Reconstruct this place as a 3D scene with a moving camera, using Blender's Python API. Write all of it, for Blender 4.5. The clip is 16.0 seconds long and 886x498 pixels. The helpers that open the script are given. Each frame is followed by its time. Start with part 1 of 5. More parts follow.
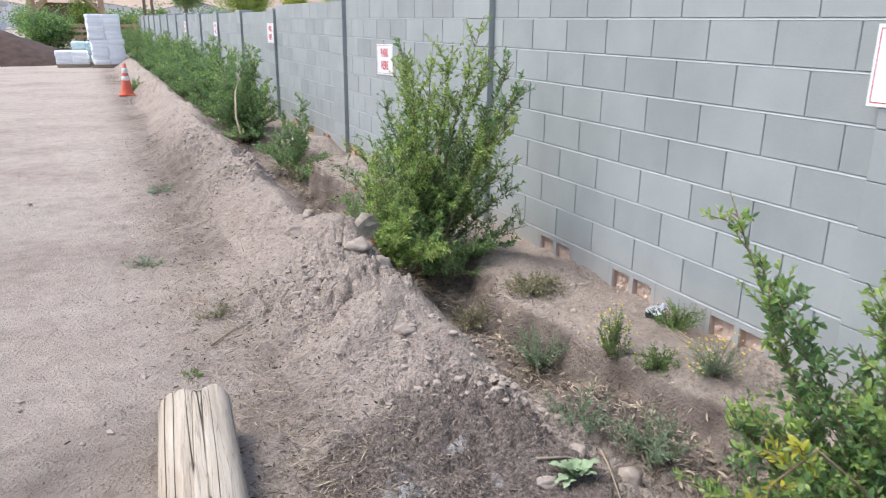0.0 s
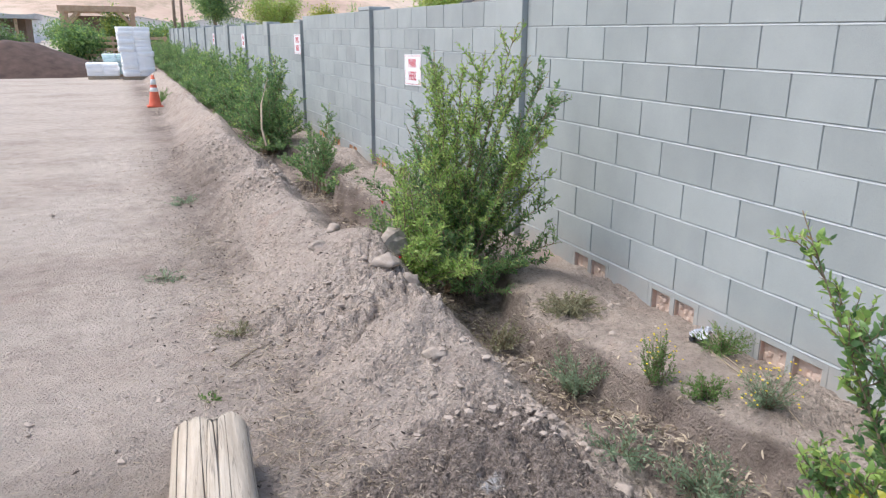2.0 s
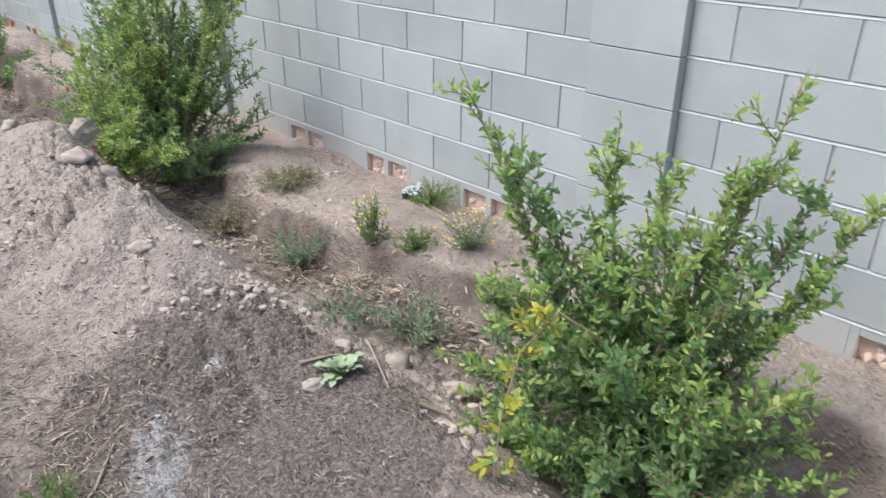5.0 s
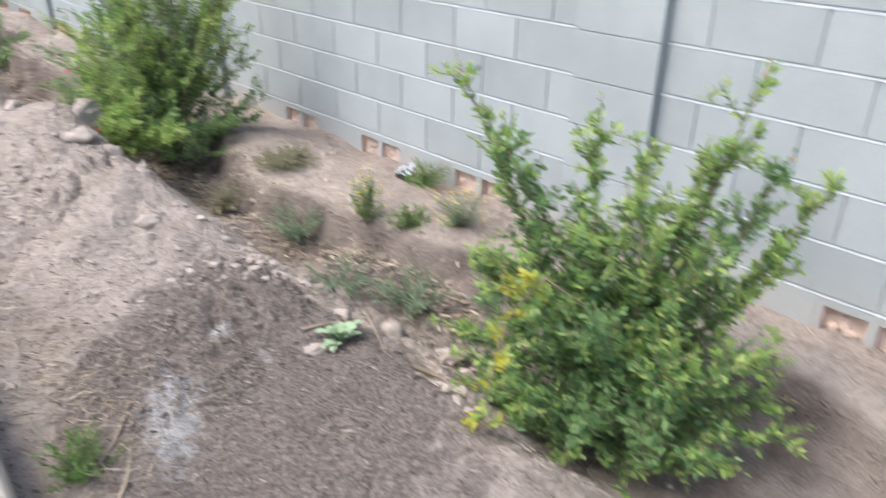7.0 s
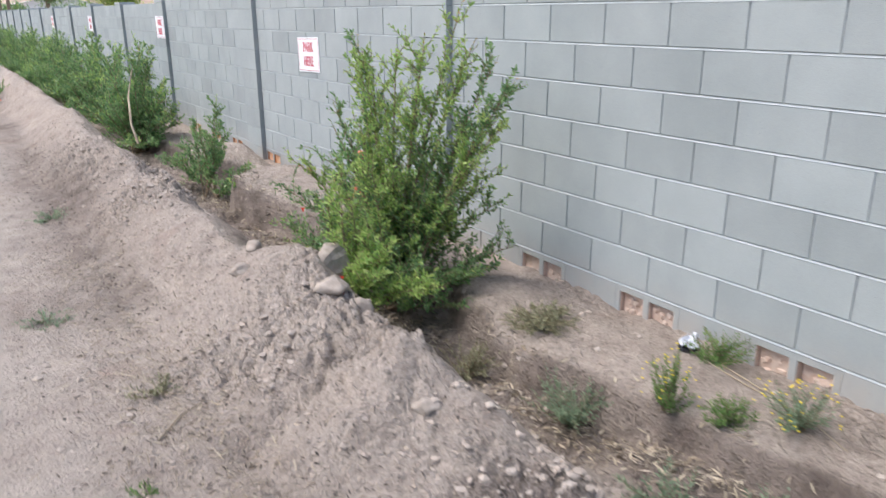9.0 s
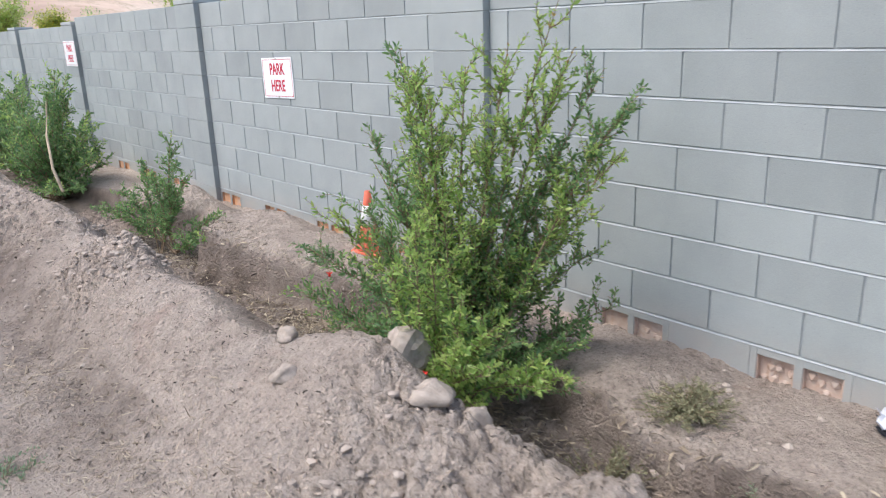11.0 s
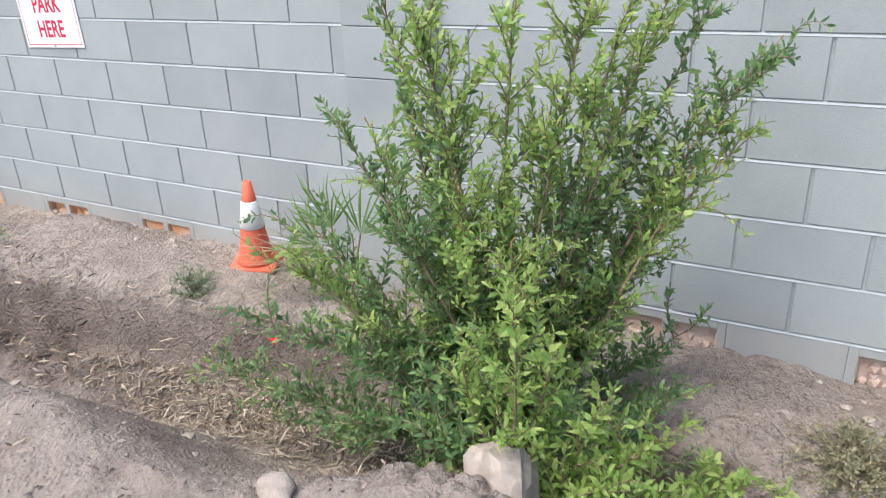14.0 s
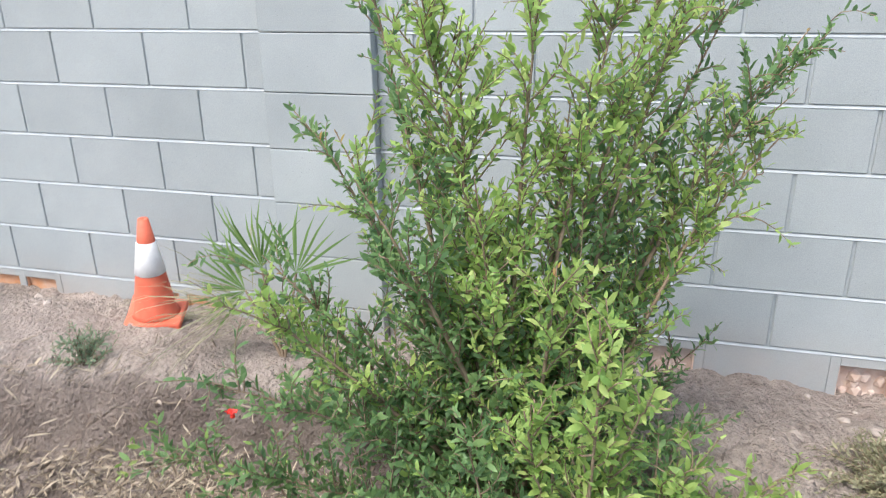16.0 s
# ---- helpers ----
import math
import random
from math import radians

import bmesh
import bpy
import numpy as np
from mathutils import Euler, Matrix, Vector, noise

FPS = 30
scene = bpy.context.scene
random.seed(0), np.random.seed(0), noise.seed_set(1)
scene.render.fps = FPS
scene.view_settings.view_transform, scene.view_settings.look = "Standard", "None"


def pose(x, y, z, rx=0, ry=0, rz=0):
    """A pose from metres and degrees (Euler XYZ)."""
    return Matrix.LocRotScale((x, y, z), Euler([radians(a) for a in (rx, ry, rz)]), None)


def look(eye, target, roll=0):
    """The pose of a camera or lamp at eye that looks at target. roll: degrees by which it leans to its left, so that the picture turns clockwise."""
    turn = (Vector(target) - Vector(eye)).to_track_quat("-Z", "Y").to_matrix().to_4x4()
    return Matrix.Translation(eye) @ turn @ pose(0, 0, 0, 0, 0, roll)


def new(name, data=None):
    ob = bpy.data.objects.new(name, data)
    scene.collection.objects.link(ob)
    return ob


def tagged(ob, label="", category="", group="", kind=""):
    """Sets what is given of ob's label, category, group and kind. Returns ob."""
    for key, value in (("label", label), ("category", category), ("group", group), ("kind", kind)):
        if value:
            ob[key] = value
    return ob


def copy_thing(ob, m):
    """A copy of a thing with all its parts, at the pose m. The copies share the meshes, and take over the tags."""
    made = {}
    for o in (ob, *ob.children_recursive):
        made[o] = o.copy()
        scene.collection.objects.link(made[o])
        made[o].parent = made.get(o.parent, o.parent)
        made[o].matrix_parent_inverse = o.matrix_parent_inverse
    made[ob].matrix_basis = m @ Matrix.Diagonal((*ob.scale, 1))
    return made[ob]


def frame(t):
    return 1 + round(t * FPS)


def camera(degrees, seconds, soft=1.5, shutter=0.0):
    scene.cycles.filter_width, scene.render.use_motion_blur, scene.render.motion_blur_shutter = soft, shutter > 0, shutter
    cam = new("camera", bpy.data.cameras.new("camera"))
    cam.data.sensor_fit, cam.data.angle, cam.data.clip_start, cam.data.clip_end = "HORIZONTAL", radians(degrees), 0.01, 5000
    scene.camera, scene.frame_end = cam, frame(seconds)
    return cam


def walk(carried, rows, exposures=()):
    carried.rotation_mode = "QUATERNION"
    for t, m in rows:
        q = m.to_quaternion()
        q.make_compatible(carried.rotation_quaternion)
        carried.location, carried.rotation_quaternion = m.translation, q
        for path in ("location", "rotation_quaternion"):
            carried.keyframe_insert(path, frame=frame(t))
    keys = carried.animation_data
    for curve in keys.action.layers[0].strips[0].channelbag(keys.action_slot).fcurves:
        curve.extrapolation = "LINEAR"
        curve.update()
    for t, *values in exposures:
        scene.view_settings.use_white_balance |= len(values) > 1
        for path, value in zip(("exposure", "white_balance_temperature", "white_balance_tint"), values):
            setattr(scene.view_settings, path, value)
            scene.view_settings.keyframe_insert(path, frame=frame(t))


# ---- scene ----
cam = camera(62.0, 16.0, soft=1.1, shutter=0.5)
PATH = [
    (0, (0.162, 0.834, 1.393), (0.978, 2.563, 0.805), 0.6),
    (0.5, (0.169, 0.907, 1.378), (0.955, 2.659, 0.818), 1.5),
    (1, (0.18, 0.978, 1.367), (0.929, 2.752, 0.827), 0.6),
    (1.5, (0.198, 1.021, 1.358), (0.954, 2.794, 0.824), 0.7),
    (2, (0.212, 1.025, 1.364), (0.972, 2.789, 0.806), 0.5),
    (2.5, (0.255, 0.99, 1.364), (1.131, 2.678, 0.744), -0.9),
    (3, (0.272, 0.96, 1.366), (1.212, 2.593, 0.695), -1.6),
    (3.5, (0.272, 0.947, 1.374), (1.244, 2.557, 0.694), -0.9),
    (4, (0.258, 0.96, 1.364), (1.256, 2.554, 0.685), -0.9),
    (4.5, (0.324, 0.944, 1.342), (1.419, 2.437, 0.587), -0.4),
    (4.7, (0.346, 0.935, 1.346), (1.56, 2.289, 0.515), 0.4),
    (6.8, (0.231, 0.761, 1.389), (1.533, 1.959, 0.457), 0.4),
    (7, (0.217, 0.809, 1.385), (1.476, 2.073, 0.483), 1.0),
    (7.5, (0.089, 0.991, 1.391), (1.263, 2.421, 0.63), 0.3),
    (8, (-0.036, 1.239, 1.379), (1.102, 2.723, 0.671), 1.1),
    (8.5, (0.032, 1.466, 1.364), (1.154, 2.984, 0.704), 0.7),
    (9, (0.101, 1.733, 1.372), (1.16, 3.316, 0.764), -0.2),
    (9.5, (0.051, 2.026, 1.394), (1.114, 3.626, 0.839), -1.7),
    (9.7, (0.022, 2.16, 1.371), (1.148, 3.719, 0.822), -1.0),
    (11.8, (0.061, 3.429, 1.331), (1.376, 4.812, 0.733), -1.8),
    (12, (0.093, 3.543, 1.33), (1.431, 4.9, 0.721), -1.5),
    (12.5, (0.127, 3.786, 1.346), (1.515, 5.081, 0.716), -2.2),
    (13, (0.135, 4.075, 1.339), (1.638, 5.225, 0.691), -1.8),
    (13.5, (0.234, 4.265, 1.322), (1.797, 5.264, 0.576), -2.0),
    (14, (0.377, 4.448, 1.335), (1.987, 5.339, 0.552), -2.4),
    (14.5, (0.401, 4.606, 1.321), (2.04, 5.432, 0.526), -0.9),
    (15, (0.344, 4.879, 1.259), (2.106, 5.45, 0.505), -1.9),
    (15.5, (0.425, 4.924, 1.26), (2.199, 5.441, 0.496), 0.3),
    (16, (0.516, 4.952, 1.214), (2.316, 5.454, 0.501), -0.9),
]
EXPOSURES = [(0, 0.95), (3.5, 0.9), (4.5, 1.02), (7, 1.32), (7.5, 1.15), (8, 1.0), (9, 0.97), (12.5, 0.9), (13.5, 1.0), (15, 1.3), (16, 1.3)]
walk(cam, [(t, look(eye, target, roll)) for t, eye, target, roll in PATH], EXPOSURES)

# world, sun and exposure
world = bpy.data.worlds.new("sky")
scene.world = world
world.use_nodes = True
wn = world.node_tree.nodes
sky = wn.new("ShaderNodeTexSky")
sky.sky_type, sky.sun_disc = "NISHITA", False
SUN_EL, SUN_AZ = radians(60), radians(-62)
sky.sun_elevation, sky.sun_rotation = SUN_EL, SUN_AZ
sky.air_density, sky.dust_density = 1.0, 3.0
world.node_tree.links.new(sky.outputs[0], wn["Background"].inputs[0])
wn["Background"].inputs[1].default_value = 0.15
sun = new("sun", bpy.data.lights.new("sun", "SUN"))
sun.data.energy, sun.data.angle, sun.data.color = 1.35, radians(28), (0.97, 0.985, 0.97)
sun.matrix_world = look((0, 0, 0), (-math.sin(SUN_AZ) * math.cos(SUN_EL), -math.cos(SUN_AZ) * math.cos(SUN_EL), -math.sin(SUN_EL)))

# ---- materials ----


class Mat:
    """A small builder for node materials."""

    def __init__(self, name, rough=0.8, coords="Object"):
        self.m = bpy.data.materials.new(name)
        self.m.use_nodes = True
        self.t = self.m.node_tree
        self.b = self.t.nodes["Principled BSDF"]
        self.b.inputs["Roughness"].default_value = rough
        self.b.inputs["Specular IOR Level"].default_value = 0.3
        self.co = self.t.nodes.new("ShaderNodeTexCoord").outputs[coords]

    def link(self, a, b):
        self.t.links.new(a, b)

    def noise(self, scale, detail=6, rough=0.6, stretch=None):
        n = self.t.nodes.new("ShaderNodeTexNoise")
        n.inputs["Scale"].default_value, n.inputs["Detail"].default_value, n.inputs["Roughness"].default_value = scale, detail, rough
        src = self.co
        if stretch:
            mp = self.t.nodes.new("ShaderNodeMapping")
            mp.inputs["Scale"].default_value = stretch
            self.link(self.co, mp.inputs[0])
            src = mp.outputs[0]
        self.link(src, n.inputs["Vector"])
        return n.outputs["Fac"]

    def voronoi(self, scale, feature="F1"):
        n = self.t.nodes.new("ShaderNodeTexVoronoi")
        n.feature = feature
        n.inputs["Scale"].default_value = scale
        self.link(self.co, n.inputs["Vector"])
        return n.outputs["Distance"]

    def ramp(self, fac, stops):
        r = self.t.nodes.new("ShaderNodeValToRGB")
        e = r.color_ramp.elements
        while len(e) < len(stops):
            e.new(0.5)
        for el, (p, c) in zip(e, stops):
            el.position, el.color = p, (*c, 1) if not isinstance(c, float) else (c, c, c, 1)
        self.link(fac, r.inputs[0])
        return r.outputs[0]

    def mix(self, fac, a, b, mode="MIX"):
        n = self.t.nodes.new("ShaderNodeMix")
        n.data_type, n.blend_type = "RGBA", mode
        for sock, v in ((n.inputs[0], fac), (n.inputs[6], a), (n.inputs[7], b)):
            if isinstance(v, (int, float)):
                sock.default_value = v
            elif isinstance(v, tuple):
                sock.default_value = (*v, 1)
            else:
                self.link(v, sock)
        return n.outputs[2]

    def math(self, op, a, b):
        n = self.t.nodes.new("ShaderNodeMath")
        n.operation, n.use_clamp = op, False
        for sock, v in zip(n.inputs, (a, b)):
            if isinstance(v, (int, float)):
                sock.default_value = v
            else:
                self.link(v, sock)
        return n.outputs[0]

    def attr(self, name):
        n = self.t.nodes.new("ShaderNodeAttribute")
        n.attribute_name = name
        return n.outputs["Fac"]

    def random(self):
        return self.t.nodes.new("ShaderNodeObjectInfo").outputs["Random"]

    def island(self):
        return self.t.nodes.new("ShaderNodeNewGeometry").outputs["Random Per Island"]

    def color(self, out):
        if isinstance(out, tuple):
            self.b.inputs["Base Color"].default_value = (*out, 1)
        else:
            self.link(out, self.b.inputs["Base Color"])
        return self

    def bump(self, height, strength=0.5, distance=0.01):
        n = self.t.nodes.new("ShaderNodeBump")
        n.inputs["Strength"].default_value, n.inputs["Distance"].default_value = strength, distance
        self.link(height, n.inputs["Height"])
        self.link(n.outputs[0], self.b.inputs["Normal"])
        return self


def plain(name, lo, hi, rough=0.7, scale=20.0, bump=0.0, coords="Object", metal=0.0):
    k = Mat(name, rough, coords)
    n = k.noise(scale)
    k.color(k.ramp(n, [(0.3, lo), (0.7, hi)]))
    if bump:
        k.bump(k.noise(scale * 4), bump, 0.004)
    k.b.inputs["Metallic"].default_value = metal
    return k.m


def soil_material():
    k = Mat("soil", 0.95)
    k.b.inputs["Specular IOR Level"].default_value = 0.1
    big = k.noise(0.9, 5)
    mid = k.noise(7, 8, 0.62)
    fine = k.noise(120, 6, 0.7)
    base = k.ramp(big, [(0.3, (0.33, 0.270, 0.232)), (0.5, (0.42, 0.350, 0.300)), (0.72, (0.50, 0.425, 0.368))])
    base = k.mix(0.6, base, k.ramp(mid, [(0.28, (0.25, 0.20, 0.17)), (0.46, (0.41, 0.345, 0.298)), (0.6, (0.45, 0.38, 0.33)), (0.76, (0.56, 0.485, 0.425))]))
    base = k.mix(0.5, base, k.ramp(fine, [(0.32, (0.34, 0.34, 0.34)), (0.5, (0.5, 0.5, 0.5)), (0.68, (0.62, 0.62, 0.62))]), "OVERLAY")
    # scattered crumbs and dark bits of humus, with small crevices' shade painted in
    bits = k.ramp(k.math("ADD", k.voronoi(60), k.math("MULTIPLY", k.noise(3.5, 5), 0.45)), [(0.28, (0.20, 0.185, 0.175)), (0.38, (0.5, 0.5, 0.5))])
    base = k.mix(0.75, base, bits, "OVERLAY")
    grit = k.ramp(k.noise(40, 8, 0.75), [(0.36, (0.20, 0.20, 0.20)), (0.46, (0.50, 0.50, 0.50)), (0.66, (0.70, 0.70, 0.70))])
    base = k.mix(k.math("ADD", 0.3, k.math("MULTIPLY", k.attr("rough"), 0.5)), base, grit, "OVERLAY")
    rust = k.ramp(k.noise(2.3, 4), [(0.62, 0.0), (0.74, 0.45)])
    base = k.mix(rust, base, (0.36, 0.25, 0.20))
    # darker brown earth: the ditch's damp with its shade painted in, and browner patches
    dark_earth = k.math("MULTIPLY", k.attr("dark_earth"), k.ramp(k.noise(5, 6), [(0.25, 0.55), (0.6, 1.0)]))
    base = k.mix(dark_earth, base, k.ramp(mid, [(0.3, (0.11, 0.087, 0.074)), (0.7, (0.27, 0.217, 0.185))]))
    # pale trodden dust of the yard
    dust = k.math("MULTIPLY", k.attr("dust"), k.ramp(k.noise(0.8, 9, 0.68, (0.75, 1.15, 1.0)), [(0.34, 0.05), (0.56, 1.0)]))
    base = k.mix(dust, base, k.ramp(mid, [(0.3, (0.42, 0.365, 0.315)), (0.7, (0.55, 0.485, 0.425))]))
    # charred mulch with ash
    char = k.ramp(k.math("ADD", k.attr("char"), k.math("MULTIPLY", k.math("SUBTRACT", k.noise(11, 9, 0.78), 0.5), 1.1)), [(0.42, 0.0), (0.60, 0.92)])
    base = k.mix(char, base, k.ramp(k.noise(70, 8, 0.8), [(0.36, (0.055, 0.045, 0.04)), (0.5, (0.20, 0.165, 0.145)), (0.68, (0.42, 0.355, 0.315))]))
    ash = k.ramp(k.math("ADD", k.attr("ash"), k.math("MULTIPLY", k.math("SUBTRACT", k.noise(30, 8, 0.75), 0.5), 1.5)), [(0.42, 0.0), (0.75, 0.85)])
    base = k.mix(ash, base, k.ramp(k.noise(160, 4), [(0.35, (0.36, 0.35, 0.34)), (0.7, (0.68, 0.67, 0.66))]))
    k.color(base)
    crack = k.ramp(k.voronoi(9, "DISTANCE_TO_EDGE"), [(0.0, 0.0), (0.05, 1.0)])
    h = k.math("ADD", k.math("MULTIPLY", k.noise(28, 9, 0.7), 1.0), k.math("MULTIPLY", fine, 0.4))
    h = k.math("ADD", h, k.math("MULTIPLY", k.math("MULTIPLY", crack, k.attr("rough")), 0.25))
    h = k.math("ADD", h, k.math("MULTIPLY", k.ramp(k.voronoi(55), [(0.0, 1.0), (0.45, 0.0)]), 0.35))
    k.bump(h, 1.0, 0.030)
    return k.m


def block_material(name, lo, hi, rnd):
    k = Mat(name, 0.8)
    k.co = k.t.nodes.new("ShaderNodeNewGeometry").outputs["Position"]
    n = k.noise(2.2, 6)
    c = k.ramp(n, [(0.3, lo), (0.7, hi)])
    r = rnd(k)
    c = k.mix(0.5, c, k.ramp(r, [(0.0, (0.40, 0.40, 0.40)), (0.5, (0.5, 0.5, 0.5)), (1.0, (0.57, 0.57, 0.57))]), "OVERLAY")
    c = k.mix(0.3, c, k.ramp(k.noise(260, 3), [(0.35, (0.38, 0.38, 0.38)), (0.65, (0.6, 0.6, 0.6))]), "OVERLAY")
    pits = k.ramp(k.voronoi(60), [(0.05, 0.0), (0.13, 1.0)])
    pit = k.math("MULTIPLY", k.math("SUBTRACT", 1.0, pits), k.ramp(k.noise(4), [(0.5, 0.0), (0.62, 1.0)]))
    c = k.mix(k.math("MULTIPLY", pit, 0.55), c, (0.12, 0.12, 0.12))
    # dust splashed up from the soil
    sep = k.t.nodes.new("ShaderNodeSeparateXYZ")
    k.link(k.co, sep.inputs[0])
    low = k.t.nodes.new("ShaderNodeMapRange")
    low.inputs[1].default_value, low.inputs[2].default_value = 0.12, -0.16
    k.link(sep.outputs[2], low.inputs[0])
    c = k.mix(k.math("MULTIPLY", low.outputs[0], k.ramp(k.noise(6), [(0.3, 0.1), (0.7, 0.75)])), c, (0.42, 0.36, 0.31))
    k.color(c)
    k.bump(k.math("SUBTRACT", k.noise(330, 4), k.math("MULTIPLY", pit, 1.5)), 0.35, 0.003)
    return k.m


def leaf_material(name, stops, rough=0.42, trans=0.5):
    k = Mat(name, rough)
    k.b.inputs["Specular IOR Level"].default_value = 0.45
    c = k.ramp(k.island(), stops)
    k.color(c)
    tr = k.t.nodes.new("ShaderNodeBsdfTranslucent")
    k.link(c, tr.inputs[0])
    ms = k.t.nodes.new("ShaderNodeMixShader")
    ms.inputs[0].default_value = trans
    out = k.t.nodes["Material Output"]
    k.link(k.b.outputs[0], ms.inputs[1])
    k.link(tr.outputs[0], ms.inputs[2])
    k.link(ms.outputs[0], out.inputs[0])
    return k.m


SOIL = soil_material()
CLOD = plain("dry_clods", (0.29, 0.24, 0.205), (0.46, 0.39, 0.335), 0.95, 9, 0.6)
STONE = plain("pale_stone", (0.27, 0.225, 0.19), (0.43, 0.365, 0.315), 0.95, 26, 1.0)
GREY_LO, GREY_HI = (0.295, 0.322, 0.322), (0.362, 0.389, 0.387)
BLOCK = block_material("grey_block", GREY_LO, GREY_HI, lambda k: k.random())
BLOCK_FAR = block_material("grey_block_run", GREY_LO, GREY_HI, lambda k: k.island())
MORTAR = plain("grey_mortar", (0.30, 0.33, 0.335), (0.37, 0.395, 0.40), 0.9, 30, 0.4)
BED = plain("pale_bed_mortar", (0.33, 0.355, 0.36), (0.42, 0.445, 0.45), 0.9, 12, 0.4)
CLAY = plain("salmon_clay", (0.50, 0.34, 0.26), (0.60, 0.50, 0.43), 0.9, 22, 0.8)
CLAY_BRIGHT = plain("orange_clay", (0.62, 0.27, 0.10), (0.60, 0.43, 0.33), 0.9, 14, 0.8)
BARK = plain("twig_bark", (0.17, 0.12, 0.08), (0.33, 0.25, 0.17), 0.85, 30, 0.3)
GREEN = leaf_material("mature_leaves", [(0.0, (0.105, 0.20, 0.085)), (0.5, (0.175, 0.305, 0.115)), (1.0, (0.27, 0.41, 0.155))])
YOUNG = leaf_material("young_leaves", [(0.0, (0.23, 0.38, 0.10)), (0.6, (0.34, 0.48, 0.13)), (1.0, (0.47, 0.56, 0.18))])
RUSTY = leaf_material("reddish_tips", [(0.0, (0.35, 0.20, 0.07)), (1.0, (0.45, 0.35, 0.10))])
YELLOW = leaf_material("yellowing_leaves", [(0.0, (0.42, 0.42, 0.06)), (1.0, (0.60, 0.55, 0.08))])
SAGE = leaf_material("grey_green_leaves", [(0.0, (0.17, 0.25, 0.15)), (1.0, (0.33, 0.41, 0.27))], 0.7)
WEED = leaf_material("weed_leaves", [(0.0, (0.10, 0.20, 0.05)), (1.0, (0.22, 0.34, 0.11))], 0.6)
STRAW = leaf_material("dry_straw", [(0.0, (0.15, 0.115, 0.08)), (0.5, (0.29, 0.23, 0.165)), (1.0, (0.54, 0.46, 0.34))], 0.8, 0.1)
CHIP = leaf_material("burnt_chips", [(0.0, (0.05, 0.04, 0.034)), (0.6, (0.16, 0.125, 0.10)), (1.0, (0.42, 0.35, 0.28))], 0.9, 0.0)
TUFT = leaf_material("withered_grass", [(0.0, (0.18, 0.18, 0.10)), (1.0, (0.36, 0.34, 0.21))], 0.8, 0.15)
PETAL = plain("red_petals", (0.65, 0.02, 0.02), (0.8, 0.06, 0.03), 0.5)
FLORET = plain("yellow_florets", (0.75, 0.55, 0.03), (0.85, 0.65, 0.06), 0.6)
FRUIT = plain("ripening_fruit", (0.50, 0.24, 0.05), (0.58, 0.40, 0.08), 0.45, 30)
ORANGE = plain("orange_plastic", (0.60, 0.105, 0.055), (0.70, 0.19, 0.115), 0.6, 8, 0.1)
WHITE_BAND = plain("white_reflective_band", (0.66, 0.65, 0.63), (0.80, 0.79, 0.78), 0.45, 25)
SIGN_WHITE = plain("white_sign_face", (0.74, 0.76, 0.78), (0.80, 0.81, 0.82), 0.4, 6)
SIGN_RED = plain("red_sign_paint", (0.50, 0.02, 0.05), (0.56, 0.03, 0.07), 0.45, 12)
STEEL = plain("dull_steel", (0.32, 0.32, 0.31), (0.45, 0.44, 0.43), 0.45, 40, metal=0.8)
WRAP = plain("white_plastic_wrap", (0.84, 0.845, 0.85), (0.92, 0.92, 0.92), 0.35, 5, 0.3)
TEAL_WRAP = plain("pale_teal_plastic", (0.42, 0.60, 0.60), (0.65, 0.76, 0.76), 0.4, 6)
PALLET = plain("pallet_wood", (0.32, 0.25, 0.18), (0.48, 0.39, 0.29), 0.85, 14)
COMPOST = plain("dark_compost", (0.055, 0.036, 0.03), (0.115, 0.075, 0.062), 0.95, 3, 0.8)
TAN = plain("tan_timber", (0.46, 0.30, 0.19), (0.58, 0.41, 0.28), 0.8, 6)
STUCCO = plain("white_stucco", (0.72, 0.71, 0.70), (0.80, 0.79, 0.78), 0.9, 3)
ROOFING = plain("pale_roofing", (0.52, 0.50, 0.48), (0.66, 0.64, 0.62), 0.8, 3)
# dark brown that paints shade into the shed, pergola back and windows
SHADE_IN = plain("shade_brown", (0.16, 0.11, 0.08), (0.24, 0.17, 0.13), 0.9, 3)
DARK_ROOF = plain("grey_shingle", (0.20, 0.20, 0.21), (0.30, 0.30, 0.31), 0.85, 6)
POLE = plain("pole_timber", (0.20, 0.15, 0.11), (0.30, 0.23, 0.18), 0.9, 4)
PAPER = plain("crumpled_foil", (0.45, 0.47, 0.55), (0.75, 0.76, 0.80), 0.35, 20)
BLACK_FOIL = plain("black_plastic", (0.015, 0.015, 0.02), (0.03, 0.03, 0.035), 0.35, 20)


